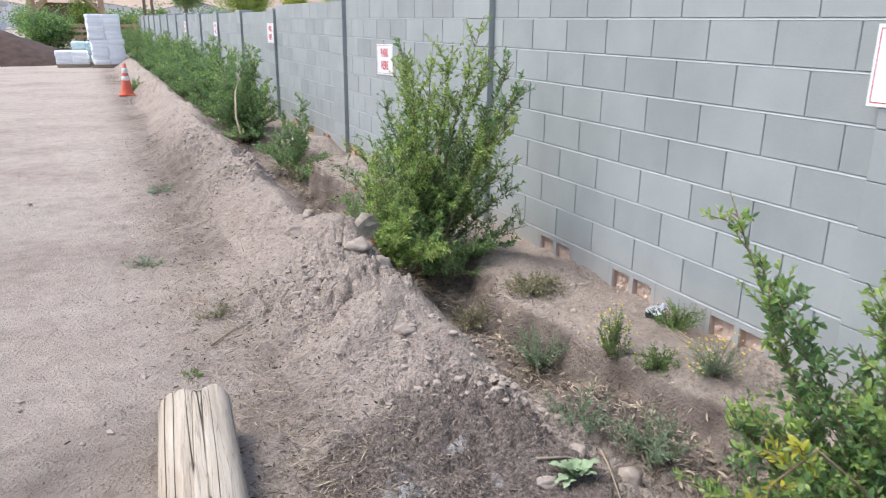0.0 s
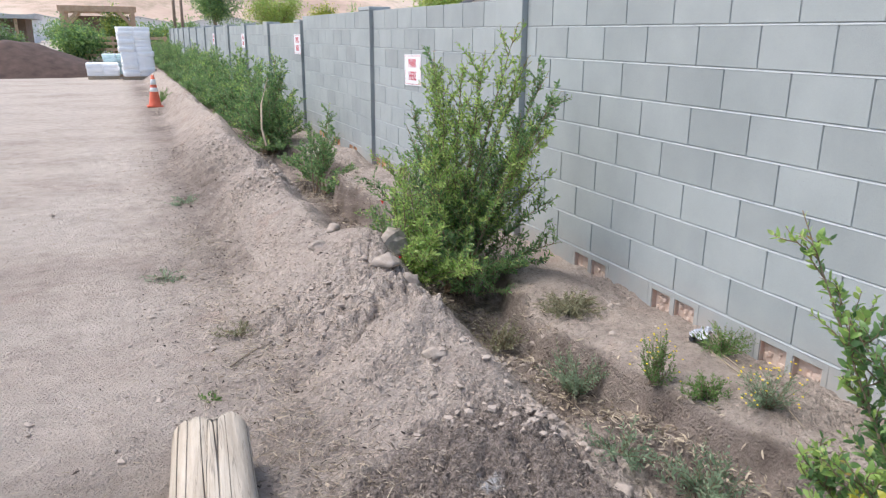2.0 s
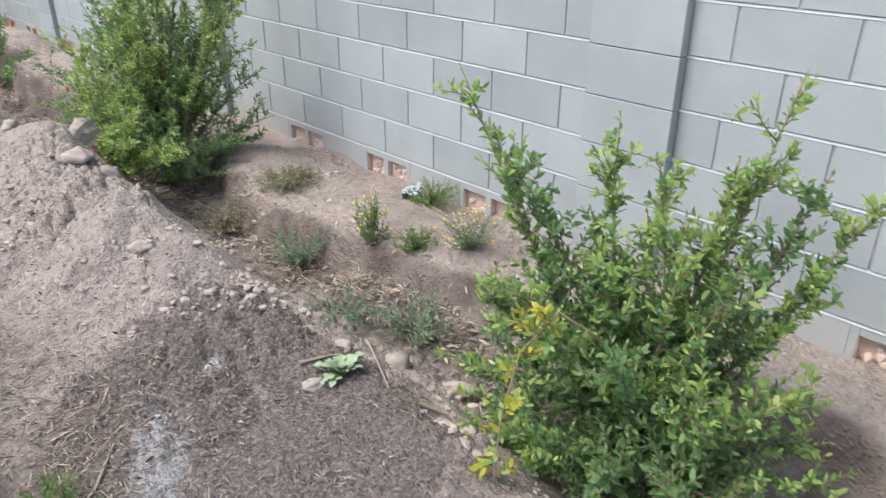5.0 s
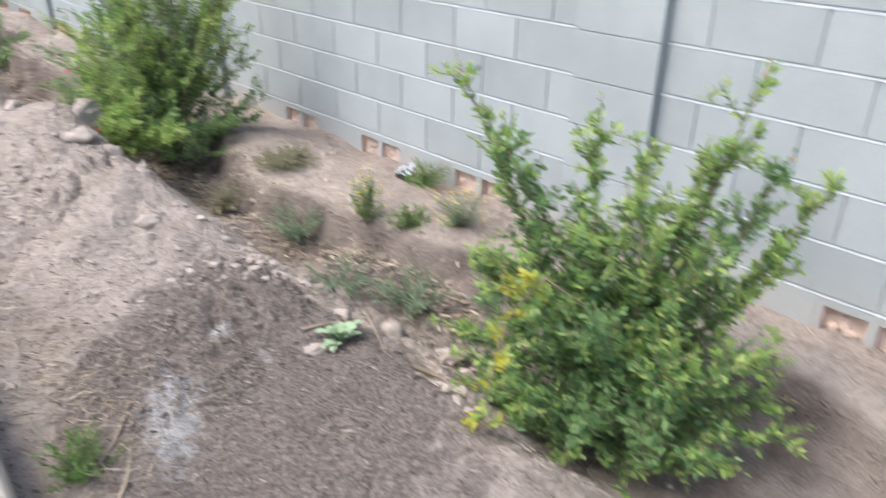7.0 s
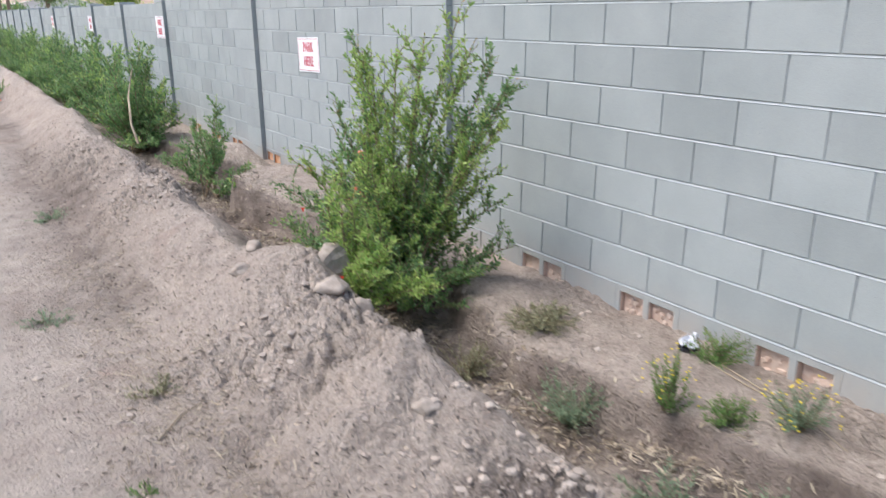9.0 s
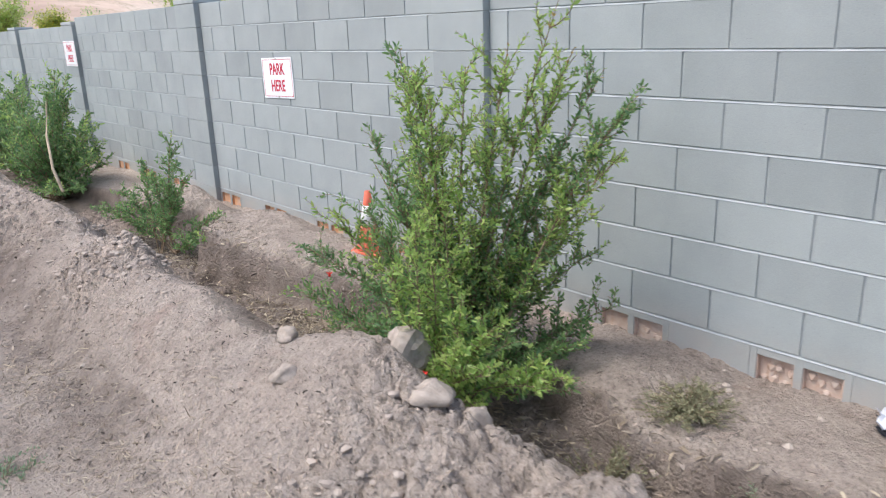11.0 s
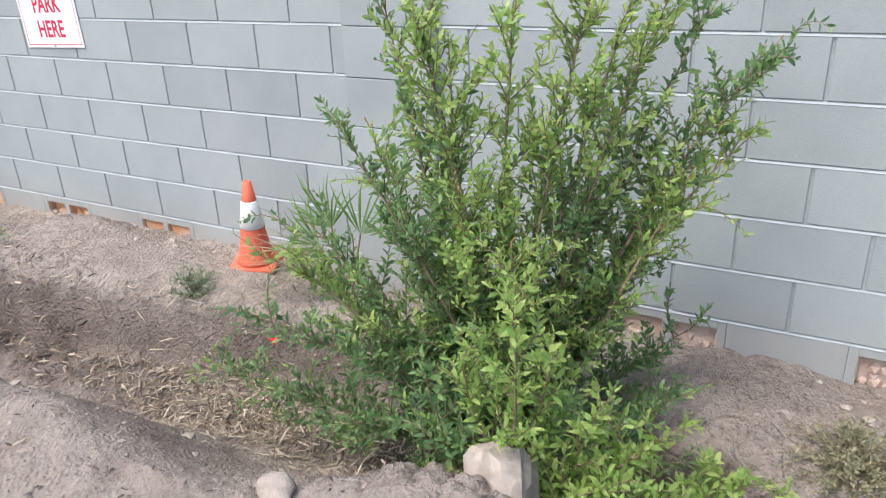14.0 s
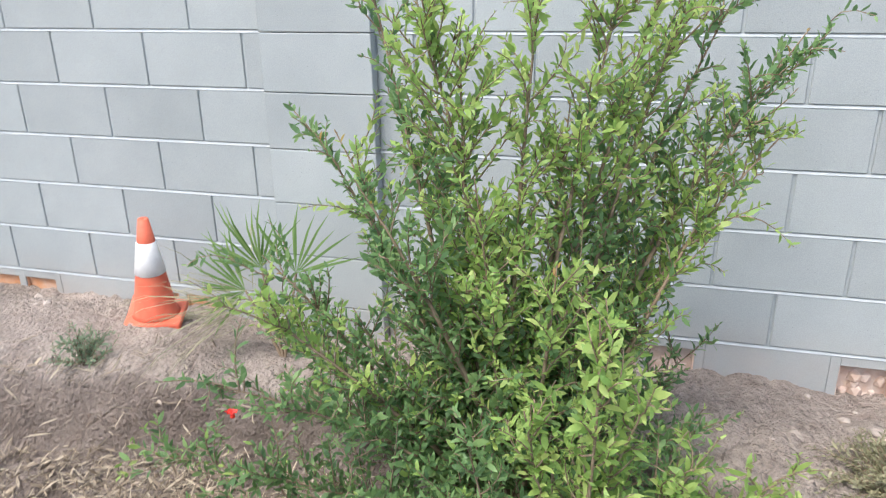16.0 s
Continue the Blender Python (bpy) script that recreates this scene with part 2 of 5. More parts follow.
def log_material():
    k = Mat("weathered_timber", 0.85)
    grain = k.noise(26, 9, 0.7, (1.0, 0.09, 1.0))
    wide = k.noise(4, 5, 0.6, (1.0, 0.4, 1.0))
    c = k.ramp(grain, [(0.28, (0.10, 0.08, 0.06)), (0.40, (0.38, 0.325, 0.26)), (0.7, (0.62, 0.555, 0.47))])
    c = k.mix(0.35, c, k.ramp(wide, [(0.35, (0.30, 0.215, 0.14)), (0.65, (0.52, 0.46, 0.39))]))
    split = k.math("ABSOLUTE", k.math("SUBTRACT", k.noise(15, 1, 0.5, (1.0, 0.02, 1.0)), 0.5), 0.0)
    line = k.ramp(split, [(0.0, 0.0), (0.009, 1.0)])
    line2 = k.ramp(k.math("ABSOLUTE", k.math("SUBTRACT", k.noise(48, 2, 0.5, (1.0, 0.03, 1.0)), 0.56), 0.0), [(0.0, 0.6), (0.02, 1.0)])
    c = k.mix(1.0, c, line2, "MULTIPLY")
    c = k.mix(line, (0.05, 0.04, 0.03), c)
    k.color(c)
    k.bump(k.math("ADD", grain, k.math("MULTIPLY", line, 0.8)), 0.9, 0.012)
    return k.m


def hill_material():
    k = Mat("dry_hillside", 0.95)
    k.b.inputs["Specular IOR Level"].default_value = 0.05
    n = k.noise(0.012, 9, 0.65)
    c = k.ramp(n, [(0.34, (0.33, 0.235, 0.19)), (0.5, (0.50, 0.375, 0.30)), (0.62, (0.62, 0.50, 0.41))])
    speck = k.ramp(k.noise(0.1, 9, 0.8), [(0.48, 0.0), (0.62, 0.75)])
    c = k.mix(speck, c, (0.28, 0.245, 0.17))
    k.color(c)
    return k.m


LOGWOOD, HILL = log_material(), hill_material()

# ---- helpers for meshes ----
rng = np.random.default_rng(7)


def mesh_of(name, verts, faces, mat, smooth=False):
    me = bpy.data.meshes.new(name)
    me.from_pydata([tuple(v) for v in verts], [], [tuple(f) for f in faces])
    for m in mat if isinstance(mat, (list, tuple)) else (mat,):
        me.materials.append(m)
    if smooth:
        me.polygons.foreach_set("use_smooth", [True] * len(me.polygons))
    me.update()
    return me


def part(name, bm, mat=None, parent=None, label="", smooth=False, kind=""):
    """One mesh object from a bmesh or a mesh, under its parent."""
    if isinstance(bm, bmesh.types.BMesh):
        me = bpy.data.meshes.new(name)
        bm.normal_update()
        bm.to_mesh(me)
        bm.free()
        me.materials.append(mat)
        if smooth:
            me.polygons.foreach_set("use_smooth", [True] * len(me.polygons))
    else:
        me = bm
    ob = new(name, me)
    if parent is not None:
        ob.parent = parent
    return tagged(ob, label, kind=kind)


def thing(name, x, y, z, label, category, group="", rz=0.0, kind=""):
    ob = new(name)
    ob.matrix_world = pose(x, y, z, 0, 0, rz)
    return tagged(ob, label, category, group, kind)


def box(bm, lo, hi, bevel=0.0):
    c = [(a + b) / 2 for a, b in zip(lo, hi)]
    s = [b - a for a, b in zip(lo, hi)]
    r = bmesh.ops.create_cube(bm, size=1.0, matrix=Matrix.Translation(c) @ Matrix.Diagonal((*s, 1)))
    if bevel:
        es = list({e for v in r["verts"] for e in v.link_edges})
        bmesh.ops.bevel(bm, geom=es, offset=bevel, segments=2, affect="EDGES", profile=0.5)
    return bm


def boxes(*specs, bevel=0.0):
    bm = bmesh.new()
    for lo, hi in specs:
        box(bm, lo, hi, bevel)
    return bm


def lathe(profile, n=28, squash=None):
    bm = bmesh.new()
    rings = []
    for r, z in profile:
        rings.append([bm.verts.new((r * math.cos(2 * math.pi * i / n), r * math.sin(2 * math.pi * i / n), z)) for i in range(n)])
    for a, b in zip(rings, rings[1:]):
        for i in range(n):
            bm.faces.new((a[i], a[(i + 1) % n], b[(i + 1) % n], b[i]))
    bm.faces.new(rings[-1])
    bm.faces.new(rings[0][::-1])
    return bm


def hash2(ix, iy, seed):
    h = (ix.astype(np.int64) * 374761393 + iy.astype(np.int64) * 668265263 + seed * 1442695041) & 0xFFFFFFFF
    h = ((h ^ (h >> 13)) * 1274126177) & 0xFFFFFFFF
    return ((h ^ (h >> 16)) & 0xFFFF) / 65535.0


def value_noise(x, y, seed=0):
    fx, fy = np.floor(x), np.floor(y)
    u, v = x - fx, y - fy
    u, v = u * u * u * (u * (u * 6 - 15) + 10), v * v * v * (v * (v * 6 - 15) + 10)
    ix, iy = fx.astype(np.int64), fy.astype(np.int64)
    a, b, c, d = hash2(ix, iy, seed), hash2(ix + 1, iy, seed), hash2(ix, iy + 1, seed), hash2(ix + 1, iy + 1, seed)
    return (a * (1 - u) + b * u) * (1 - v) + (c * (1 - u) + d * u) * v - 0.5


def fbm(x, y, scale, octaves=4, seed=0, gain=0.5):
    out, amp = 0.0, 1.0
    for k in range(octaves):
        out = out + amp * value_noise(x * scale * 2 ** k + 17.3 * k, y * scale * 2 ** k - 9.1 * k, seed + k)
        amp *= gain
    return out


def cells(x, y, scale, seed):
    """Distances to the nearest and the second nearest of scattered points."""
    gx, gy = np.floor(x * scale), np.floor(y * scale)
    one, two = np.full(np.shape(x), 9.0), np.full(np.shape(x), 9.0)
    for i in (-1, 0, 1):
        for j in (-1, 0, 1):
            cx, cy = gx + i, gy + j
            d = np.hypot(x * scale - cx - hash2(cx, cy, seed), y * scale - cy - hash2(cx, cy, seed + 5))
            two = np.minimum(two, np.maximum(one, d))
            one = np.minimum(one, d)
    return one, two


def lumps(x, y, scale, seed):
    """Broken clods: domes with narrow gaps between them."""
    one, two = cells(x, y, scale, seed)
    return np.clip(1 - one, 0, 1) ** 0.7 * smooth(0.0, 0.16, two - one)


def smooth(a, b, t):
    t = np.clip((t - a) / (b - a), 0, 1)
    return t * t * (3 - 2 * t)


# ---- the ground: yard, bank of earth, ditch and ledge along the wall ----
WALL_X = 2.93


def along(y, *nodes):
    """A value that follows the bank: pairs of y and value, eased between."""
    return np.interp(y, [n[0] for n in nodes], [n[1] for n in nodes])


def crease(x, y, a, b, width):
    """One along the line from a to b, falling away to both sides."""
    dx, dy = b[0] - a[0], b[1] - a[1]
    t = np.clip(((x - a[0]) * dx + (y - a[1]) * dy) / (dx * dx + dy * dy), 0, 1)
    return np.exp(-(np.hypot(x - a[0] - t * dx, y - a[1] - t * dy) / width) ** 2)


def ledge_edge(y):
    edge = along(y, (0.5, 2.38), (1.1, 2.40), (1.44, 2.5), (1.9, 2.48), (2.5, 2.36), (2.9, 2.30), (3.2, 2.25), (3.6, 2.22), (3.9, 2.22), (4.1, 2.15), (4.45, 2.20), (4.8, 2.30), (5.15, 2.42), (5.6, 2.42), (6.1, 2.36),
                 (6.7, 2.24), (7.1, 2.16), (7.4, 2.06), (7.8, 2.04), (8.05, 2.2), (8.3, 2.5), (8.8, 2.5), (9.05, 2.12), (9.6, 2.12), (10.3, 2.4), (11, 2.2), (14, 2.3), (45, 2.25))
    return edge + 0.06 * value_noise(y * 4.1, y * 0 + 2.5, 22) + 0.04 * value_noise(y * 9.0, y * 0 + 3.5, 23)


def ground_base(x, y):
    yard = -0.13 + 0.02 * fbm(x, y, 0.35, 3, 3)
    sway = 0.05 * value_noise(y * 2.3, y * 0 + 3.1, 9)
    xc = sway + along(y, (1, 1.46), (2.7, 1.48), (3.3, 1.52), (3.9, 1.42), (4.3, 1.46), (5.2, 1.44), (5.75, 1.27), (6.3, 1.34), (7, 1.29), (8.5, 1.34), (10, 1.3), (12, 1.42), (16, 1.4), (20, 1.45))
    hc = along(y, (-6, -0.05), (2, -0.06), (2.8, -0.05), (3.3, -0.02), (3.55, 0.09), (3.85, 0.20), (4.0, 0.17), (4.25, 0.045), (4.45, 0.085), (4.75, 0.16), (5.0, 0.225), (5.2, 0.225), (5.5, 0.15), (5.8, 0.12), (6.3, 0.205), (7, 0.235),
               (7.8, 0.17), (8.3, 0.20), (9.2, 0.24), (10.2, 0.17), (11.3, 0.24), (13, 0.18), (14.5, 0.24), (20, 0.2), (45, 0.1))
    hc = hc + 0.03 * value_noise(y * 3.9, y * 0 + 4.3, 15) + 0.05 * value_noise(y * 1.1, y * 0 + 1.3, 17) * smooth(7.5, 9, y)
    foot = 0.72 + 0.22 * value_noise(y * 0.9, y * 0 + 1.7, 4) - 0.18 * (1 - smooth(3.0, 3.5, y)) + 0.2 * smooth(10, 14, y)
    u = np.clip((x - foot) / (xc - foot), 0, 1)
    z = yard + (hc - yard) * (0.45 * np.sin(u * math.pi / 2) + 0.55 * smooth(0.0, 1.0, u))
    z = z - 0.07 * crease(x, y, (1.48, 4.24), (0.82, 4.02), 0.10) + 0.04 * crease(x, y, (1.40, 3.84), (1.05, 3.74), 0.14) - 0.03 * crease(x, y, (1.2, 4.62), (0.8, 4.45), 0.06)
    z = z - 0.04 * crease(x, y, (1.35, 5.72), (0.75, 6.25), 0.12) - 0.09 * crease(x, y, (1.02, 8.5), (1.12, 8.75), 0.17)
    # the ditch, cut down steeply towards the wall's ledge
    floor = along(y, (0.5, -0.30), (2.3, -0.29), (2.6, -0.21), (2.95, -0.19), (3.2, -0.24), (3.5, -0.30), (5, -0.30), (6.3, -0.28), (7.2, -0.27), (8.2, -0.24), (12, -0.24), (45, -0.2)) + 0.03 * value_noise(y * 2.8, y * 0 + 8.8, 12)
    foot2 = along(y, (1, 1.86), (3.3, 1.86), (4.2, 1.93), (5.1, 2.02), (6.0, 1.92), (6.6, 1.84), (7.5, 1.72), (8.4, 1.86), (45, 1.9))
    v = np.clip((x - xc) / (foot2 - xc), 0, 1)
    z = np.where(x > xc, hc + (floor - hc) * (0.45 * smooth(0.0, 1.0, v) + 0.55 * v), z)
    edge = ledge_edge(y)
    ledge = along(y, (1, -0.06), (3.2, -0.085), (4.2, -0.085), (5, -0.08), (6, -0.05), (6.7, 0.0), (7.2, 0.05), (7.6, 0.10), (7.9, 0.09), (8.2, -0.05), (8.75, -0.05), (9.1, 0.10), (9.6, 0.08), (10.4, -0.05), (45, -0.05))
    ledge = ledge + 0.02 * value_noise(y * 2.1, y * 0 + 0.5, 33)
    ledge = ledge + (-0.135 - ledge) * smooth(2.55, 2.88, x) + 0.05 * smooth(6.3, 6.7, y) * (1 - smooth(8.0, 8.6, y)) * smooth(2.6, 2.8, x)
    step = 0.8 * smooth(edge - 0.065, edge, x) + 0.2 * smooth(edge - 0.02, edge + 0.16, x)
    z = np.where(x > foot2 - 0.02, z + (ledge - z) * step, z)
    far = smooth(44, 50, y)
    z = z * (1 - far) - 0.13 * far
    return np.where(x > 3.05, -0.15, z)


def crumble(x, y):
    """Where the earth lies broken into clods rather than as fine dust."""
    m = 1.5 * fbm(x, y, 1.7, 3, 80) + 0.18 + 0.2 * smooth(6.0, 7.5, y)
    m = m + 0.7 * np.exp(-((x - 1.42) / 0.28) ** 2 - ((y - 4.75) / 0.5) ** 2) + 0.45 * np.exp(-((x - 1.62) / 0.16) ** 2 - ((y - 3.2) / 0.8) ** 2)
    m = m + 0.4 * np.exp(-((x - 1.1) / 0.3) ** 2 - ((y - 6.9) / 0.6) ** 2) - 0.6 * np.exp(-((x - 1.15) / 0.3) ** 2 - ((y - 3.65) / 0.35) ** 2)
    return np.clip(m, 0.0, 1.0)


def ground_z(x, y):
    x, y = np.asarray(x, float), np.asarray(y, float)
    z = ground_base(x, y)
    near = (1 - smooth(16, 40, y)) * (1 - smooth(3.0, 3.06, x))
    bank = smooth(0.55, 1.0, x) * (1 - smooth(1.9, 2.2, x))
    inner = smooth(1.9, 2.2, x)
    wx, wy = x + 0.05 * fbm(x, y, 6, 2, 70), y + 0.05 * fbm(x, y, 6, 2, 74)
    z = z + near * (0.016 * fbm(x, y, 3.0, 4, 40) + (0.05 * bank + 0.028 * inner) * fbm(x, y, 2.6, 5, 60, 0.58))
    broken = near * (0.06 + 0.94 * bank + 0.35 * inner) * crumble(x, y)
    z = z + broken * (0.055 * lumps(wx, wy, 8, 90) + 0.042 * lumps(wx, wy, 15, 95) + 0.016 * lumps(x, y, 28, 99) - 0.035)
    # drying cracks, and slips along the face of the ledge
    one, two = cells(wx, wy, 5.5, 130)
    split = (1 - smooth(0.0, 0.05, two - one)) * smooth(-0.05, 0.2, fbm(x, y, 1.9, 2, 133))
    z = z - near * (0.022 * inner * (1 - smooth(2.45, 2.6, x)) + 0.014 * bank) * split
    # trodden scuffs on the yard
    z = z + near * (1 - bank) * (1 - inner) * (0.012 * np.abs(fbm(x, y, 5, 4, 120)) + 0.011 * (1 - smooth(5, 8, y)) * fbm(x * 0.7, y * 1.5, 7, 3, 124) + 0.012 * lumps(wx, wy, 16, 126) * smooth(0.02, 0.2, fbm(x, y, 2.2, 3, 128)))
    return z


def gz(x, y):
    return float(ground_z(np.array([x]), np.array([y]))[0])


def grid_lines(lo, hi, step, out_lo, out_hi, grow=1.12):
    mid = list(np.arange(lo, hi + 1e-6, step))
    a, s = [lo], step
    while a[-1] > out_lo:
        s *= grow
        a.append(a[-1] - s)
    b, s = [mid[-1]], step
    while b[-1] < out_hi:
        s *= grow
        b.append(b[-1] + s)
    return np.array(a[:0:-1] + mid + b[1:])


def make_ground():
    xs = grid_lines(0.30, 2.98, 0.013, -2500, 2500, 1.06)
    ys = grid_lines(1.6, 9.4, 0.015, -2500, 3000, 1.022)
    X, Y = np.meshgrid(xs, ys)
    Z = ground_z(X, Y)
    nx, ny = len(xs), len(ys)
    idx = np.arange(nx * ny).reshape(ny, nx)
    quads = np.stack([idx[:-1, :-1], idx[:-1, 1:], idx[1:, 1:], idx[1:, :-1]], -1).reshape(-1, 4)
    me = bpy.data.meshes.new("ground")
    me.vertices.add(nx * ny)
    me.vertices.foreach_set("co", np.stack([X, Y, Z], -1).ravel())
    me.loops.add(quads.size)
    me.loops.foreach_set("vertex_index", quads.ravel().astype(np.int32))
    me.polygons.add(len(quads))
    me.polygons.foreach_set("loop_start", np.arange(0, quads.size, 4, dtype=np.int32))
    me.polygons.foreach_set("use_smooth", np.ones(len(quads), bool))
    me.update()
    me.validate()
    x, y = X.ravel(), Y.ravel()
    bank = smooth(0.5, 1.0, x) * (1 - smooth(2.9, 3.1, x))
    litter_x = along(y, (1, 1.98), (4, 2.0), (5.2, 2.14), (6.2, 2.04), (8, 1.95))
    patch = np.exp(-((x - 1.06) / 0.50) ** 4 - ((y - (2.62 + 0.36 * (x - 0.9))) / 0.66) ** 4)
    marks = {
        "dust": (1 - smooth(0.0, 0.75, x)) * (0.35 + 0.65 * smooth(2.0, 9.0, y - x * 0.6)),
        # ditch and ledge face: damp colour deepened by painted occlusion; brown band along the bank
        "dark_earth": np.clip(1.1 * smooth(litter_x - 0.24, litter_x - 0.06, x) * (1 - smooth(-0.01, 0.05, x - ledge_edge(y))) * (1 - smooth(2.93, 2.99, x)) * (0.75 + 0.5 * value_noise(x * 7, y * 7, 230)) + 0.45 * np.exp(-((x - 0.72) / 0.26) ** 2) * (y < 40) * np.clip(0.5 + 2.5 * fbm(x, y, 0.8, 3, 210), 0, 1)
                        # darker on the bank's inner slope and in the scooped hollow
                        + 0.75 * np.exp(-((x - 1.58) / 0.2) ** 2 - ((y - 6.2) / 0.5) ** 2) + 0.6 * np.exp(-((x - 0.95) / 0.2) ** 2 - ((y - 8.4) / 0.5) ** 2)
                        + 0.2 * smooth(2.2, 2.35, x) * (1 - smooth(2.93, 2.99, x)) * np.clip(0.5 + 2.0 * fbm(x, y, 2.4, 4, 240), 0, 1) + 0.30 * np.exp(-((x - 0.75) / 0.4) ** 2) * smooth(5.5, 7.5, y) * (1 - smooth(22, 30, y)) + (0.72 - 0.5 * smooth(4, 9, y)) * (x < 0.9) * (x > -8) * (y < 30) * smooth(-0.2, 0.45, fbm(x * 0.6, y * 1.3, 0.9, 5, 220)), 0, 1),
        "char": np.clip(patch + 0.5 * np.exp(-((x - 1.38) / 0.36) ** 4 - ((y - 2.05) / 0.85) ** 4), 0, 1),
        "ash": np.clip(0.85 * np.exp(-((x - 0.88 - 0.42 * (y - 2.62)) / 0.13) ** 2 - ((y - 2.64) / 0.30) ** 2) + 0.72 * np.exp(-((x - 1.21) / 0.06) ** 2 - ((y - 2.92) / 0.06) ** 2) + 0.6 * np.exp(-((x - 1.27) / 0.05) ** 2 - ((y - 2.72) / 0.06) ** 2), 0, 1),
        "rough": bank * (0.35 + 0.65 * crumble(x, y)),
    }
    for key, val in marks.items():
        me.attributes.new(key, "FLOAT", "POINT").data.foreach_set("value", val.astype(np.float32))
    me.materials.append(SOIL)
    return tagged(new("ground", me), "dry tan dirt yard with a raised earth bank and ditch", "ground", kind="structure")


make_ground()

# ---- the block wall ----
COURSE, BLOCK_LEN, JOINT = 0.2032, 0.4064, 0.010
PIER_W, PIER_OUT, PIER_STEP, PIER_Y = 0.41, 0.045, 3.55, 2.30
WALL_TOP = 8 * COURSE
piers = [PIER_Y + PIER_STEP * k for k in range(-3, 4)]
piers += [piers[-1] + 2.8 * k for k in range(1, 12)]
STEP_Y, STEP_DOWN = piers[6], 0.09  # from here on the wall stands lower


def drop(y):
    return STEP_DOWN if y > STEP_Y - 0.1 else 0.0


WALL_END = piers[-1] + PIER_W
PHASE = {0: 0.157, 1: 0.09}

wall = part("wall_east", boxes(((WALL_X + 0.006, piers[0], -0.004), (WALL_X + 0.19, STEP_Y - 0.0005, WALL_TOP - 0.004)), ((WALL_X + 0.006, STEP_Y, -0.004), (WALL_X + 0.19, WALL_END, WALL_TOP - STEP_DOWN - 0.004)), ((WALL_X + 0.13, piers[0], -0.6), (WALL_X + 0.19, WALL_END, -0.0045))), MORTAR)
tagged(wall, "long grey painted concrete block wall with piers", "wall", kind="structure")


def chamfered(length, height, depth, c=0.0025):
    """A block face: front towards -x, edges eased, centred in y and z on the origin; back left open."""
    l, h = length / 2, height / 2
    rings = [(0.0, l - c, h - c), (c, l, h), (depth, l, h)]
    v, f = [], []
    for x, a, b in rings:
        v += [(x, -a, -b), (x, a, -b), (x, a, b), (x, -a, b)]
    f.append((0, 3, 2, 1))
    for k in (0, 4):
        for i in range(4):
            j = (i + 1) % 4
            f.append((k + i, k + j, k + 4 + j, k + 4 + i))
    return v, f


block_shapes = {}


def block_mesh(length, height, depth=0.03):
    key = (round(length, 3), round(height, 3), depth)
    if key not in block_shapes:
        block_shapes[key] = mesh_of("block", *chamfered(length, height, depth), BLOCK)
    return block_shapes[key]


near_blocks, far_v, far_f = [], [], []
weep_spots = []


def lay(x, y0, y1, z0, z1, depth, near):
    length, height = y1 - y0 - JOINT, z1 - z0 - JOINT
    if length < 0.02:
        return
    spot = (x, (y0 + y1) / 2, (z0 + z1) / 2)
    if near:
        near_blocks.append((spot, length, height, depth))
    else:
        v, f = chamfered(length, height, depth)
        n = len(far_v)
        far_v.extend([(a + spot[0], b + spot[1], c + spot[2]) for a, b, c in v])
        far_f.extend([tuple(i + n for i in q) for q in f])


for k, py in enumerate(piers):
    panel = k - 3
    near = -1 <= panel <= 1
    start, stop = py + PIER_W, (piers[k + 1] if k + 1 < len(piers) else py + PIER_W)
    for row in range(-1, 8):
        z0 = row * COURSE - drop(py)
        lay(WALL_X - PIER_OUT, py - JOINT / 2, py + PIER_W + JOINT / 2, z0 - 0.0035, z0 + COURSE + 0.0035, 0.2, near or panel == 2)
        odd = (row + 1) % 2 == 1
        first = start + PHASE.get(panel, 0.12) + (0 if odd else -BLOCK_LEN / 2)
        if row == -1:
            first += 0.0
        cuts = [start] + [c for c in (first + BLOCK_LEN * i for i in range(-1, 10)) if start + 0.03 < c < stop - 0.03] + [stop]
        for i, (a, b) in enumerate(zip(cuts, cuts[1:])):
            if row == -1 and i % 2 == 1 and b - a > 0.38 and stop - start > 1:
                weep_spots.append((a, b, z0, near))
                continue
            lay(WALL_X, a, b, z0, z0 + COURSE, 0.03, near)

# bed joints, struck so that they shed water: each is a sloping ledge that looks up at the sky
def bed_joint(y0, y1, z):
    h = JOINT / 2 + 0.0005
    v = [(WALL_X - 0.0015, y, z - h) for y in (y0, y1)] + [(WALL_X + 0.007, y, z + h) for y in (y0, y1)] + [(WALL_X + 0.02, y, z - h) for y in (y0, y1)]
    return v, [(0, 2, 3, 1), (0, 1, 5, 4)]


joint_v, joint_f = [], []
for k, py in enumerate(piers[:-1]):
    for row in range(0, 8):
        v, f = bed_joint(py + PIER_W, piers[k + 1], row * COURSE - drop(py))
        if -1 <= k - 3 <= 1:
            part("bed_joint", mesh_of("bed_joint", v, f, BED), None, wall)
        else:
            joint_f.extend([tuple(i + len(joint_v) for i in q) for q in f])
            joint_v.extend(v)
part("joint_run", mesh_of("joint_run", joint_v, joint_f, BED), None, wall, kind="stuff")

far_run = part("block_run", mesh_of("block_run", far_v, far_f, BLOCK_FAR), None, wall, kind="stuff")

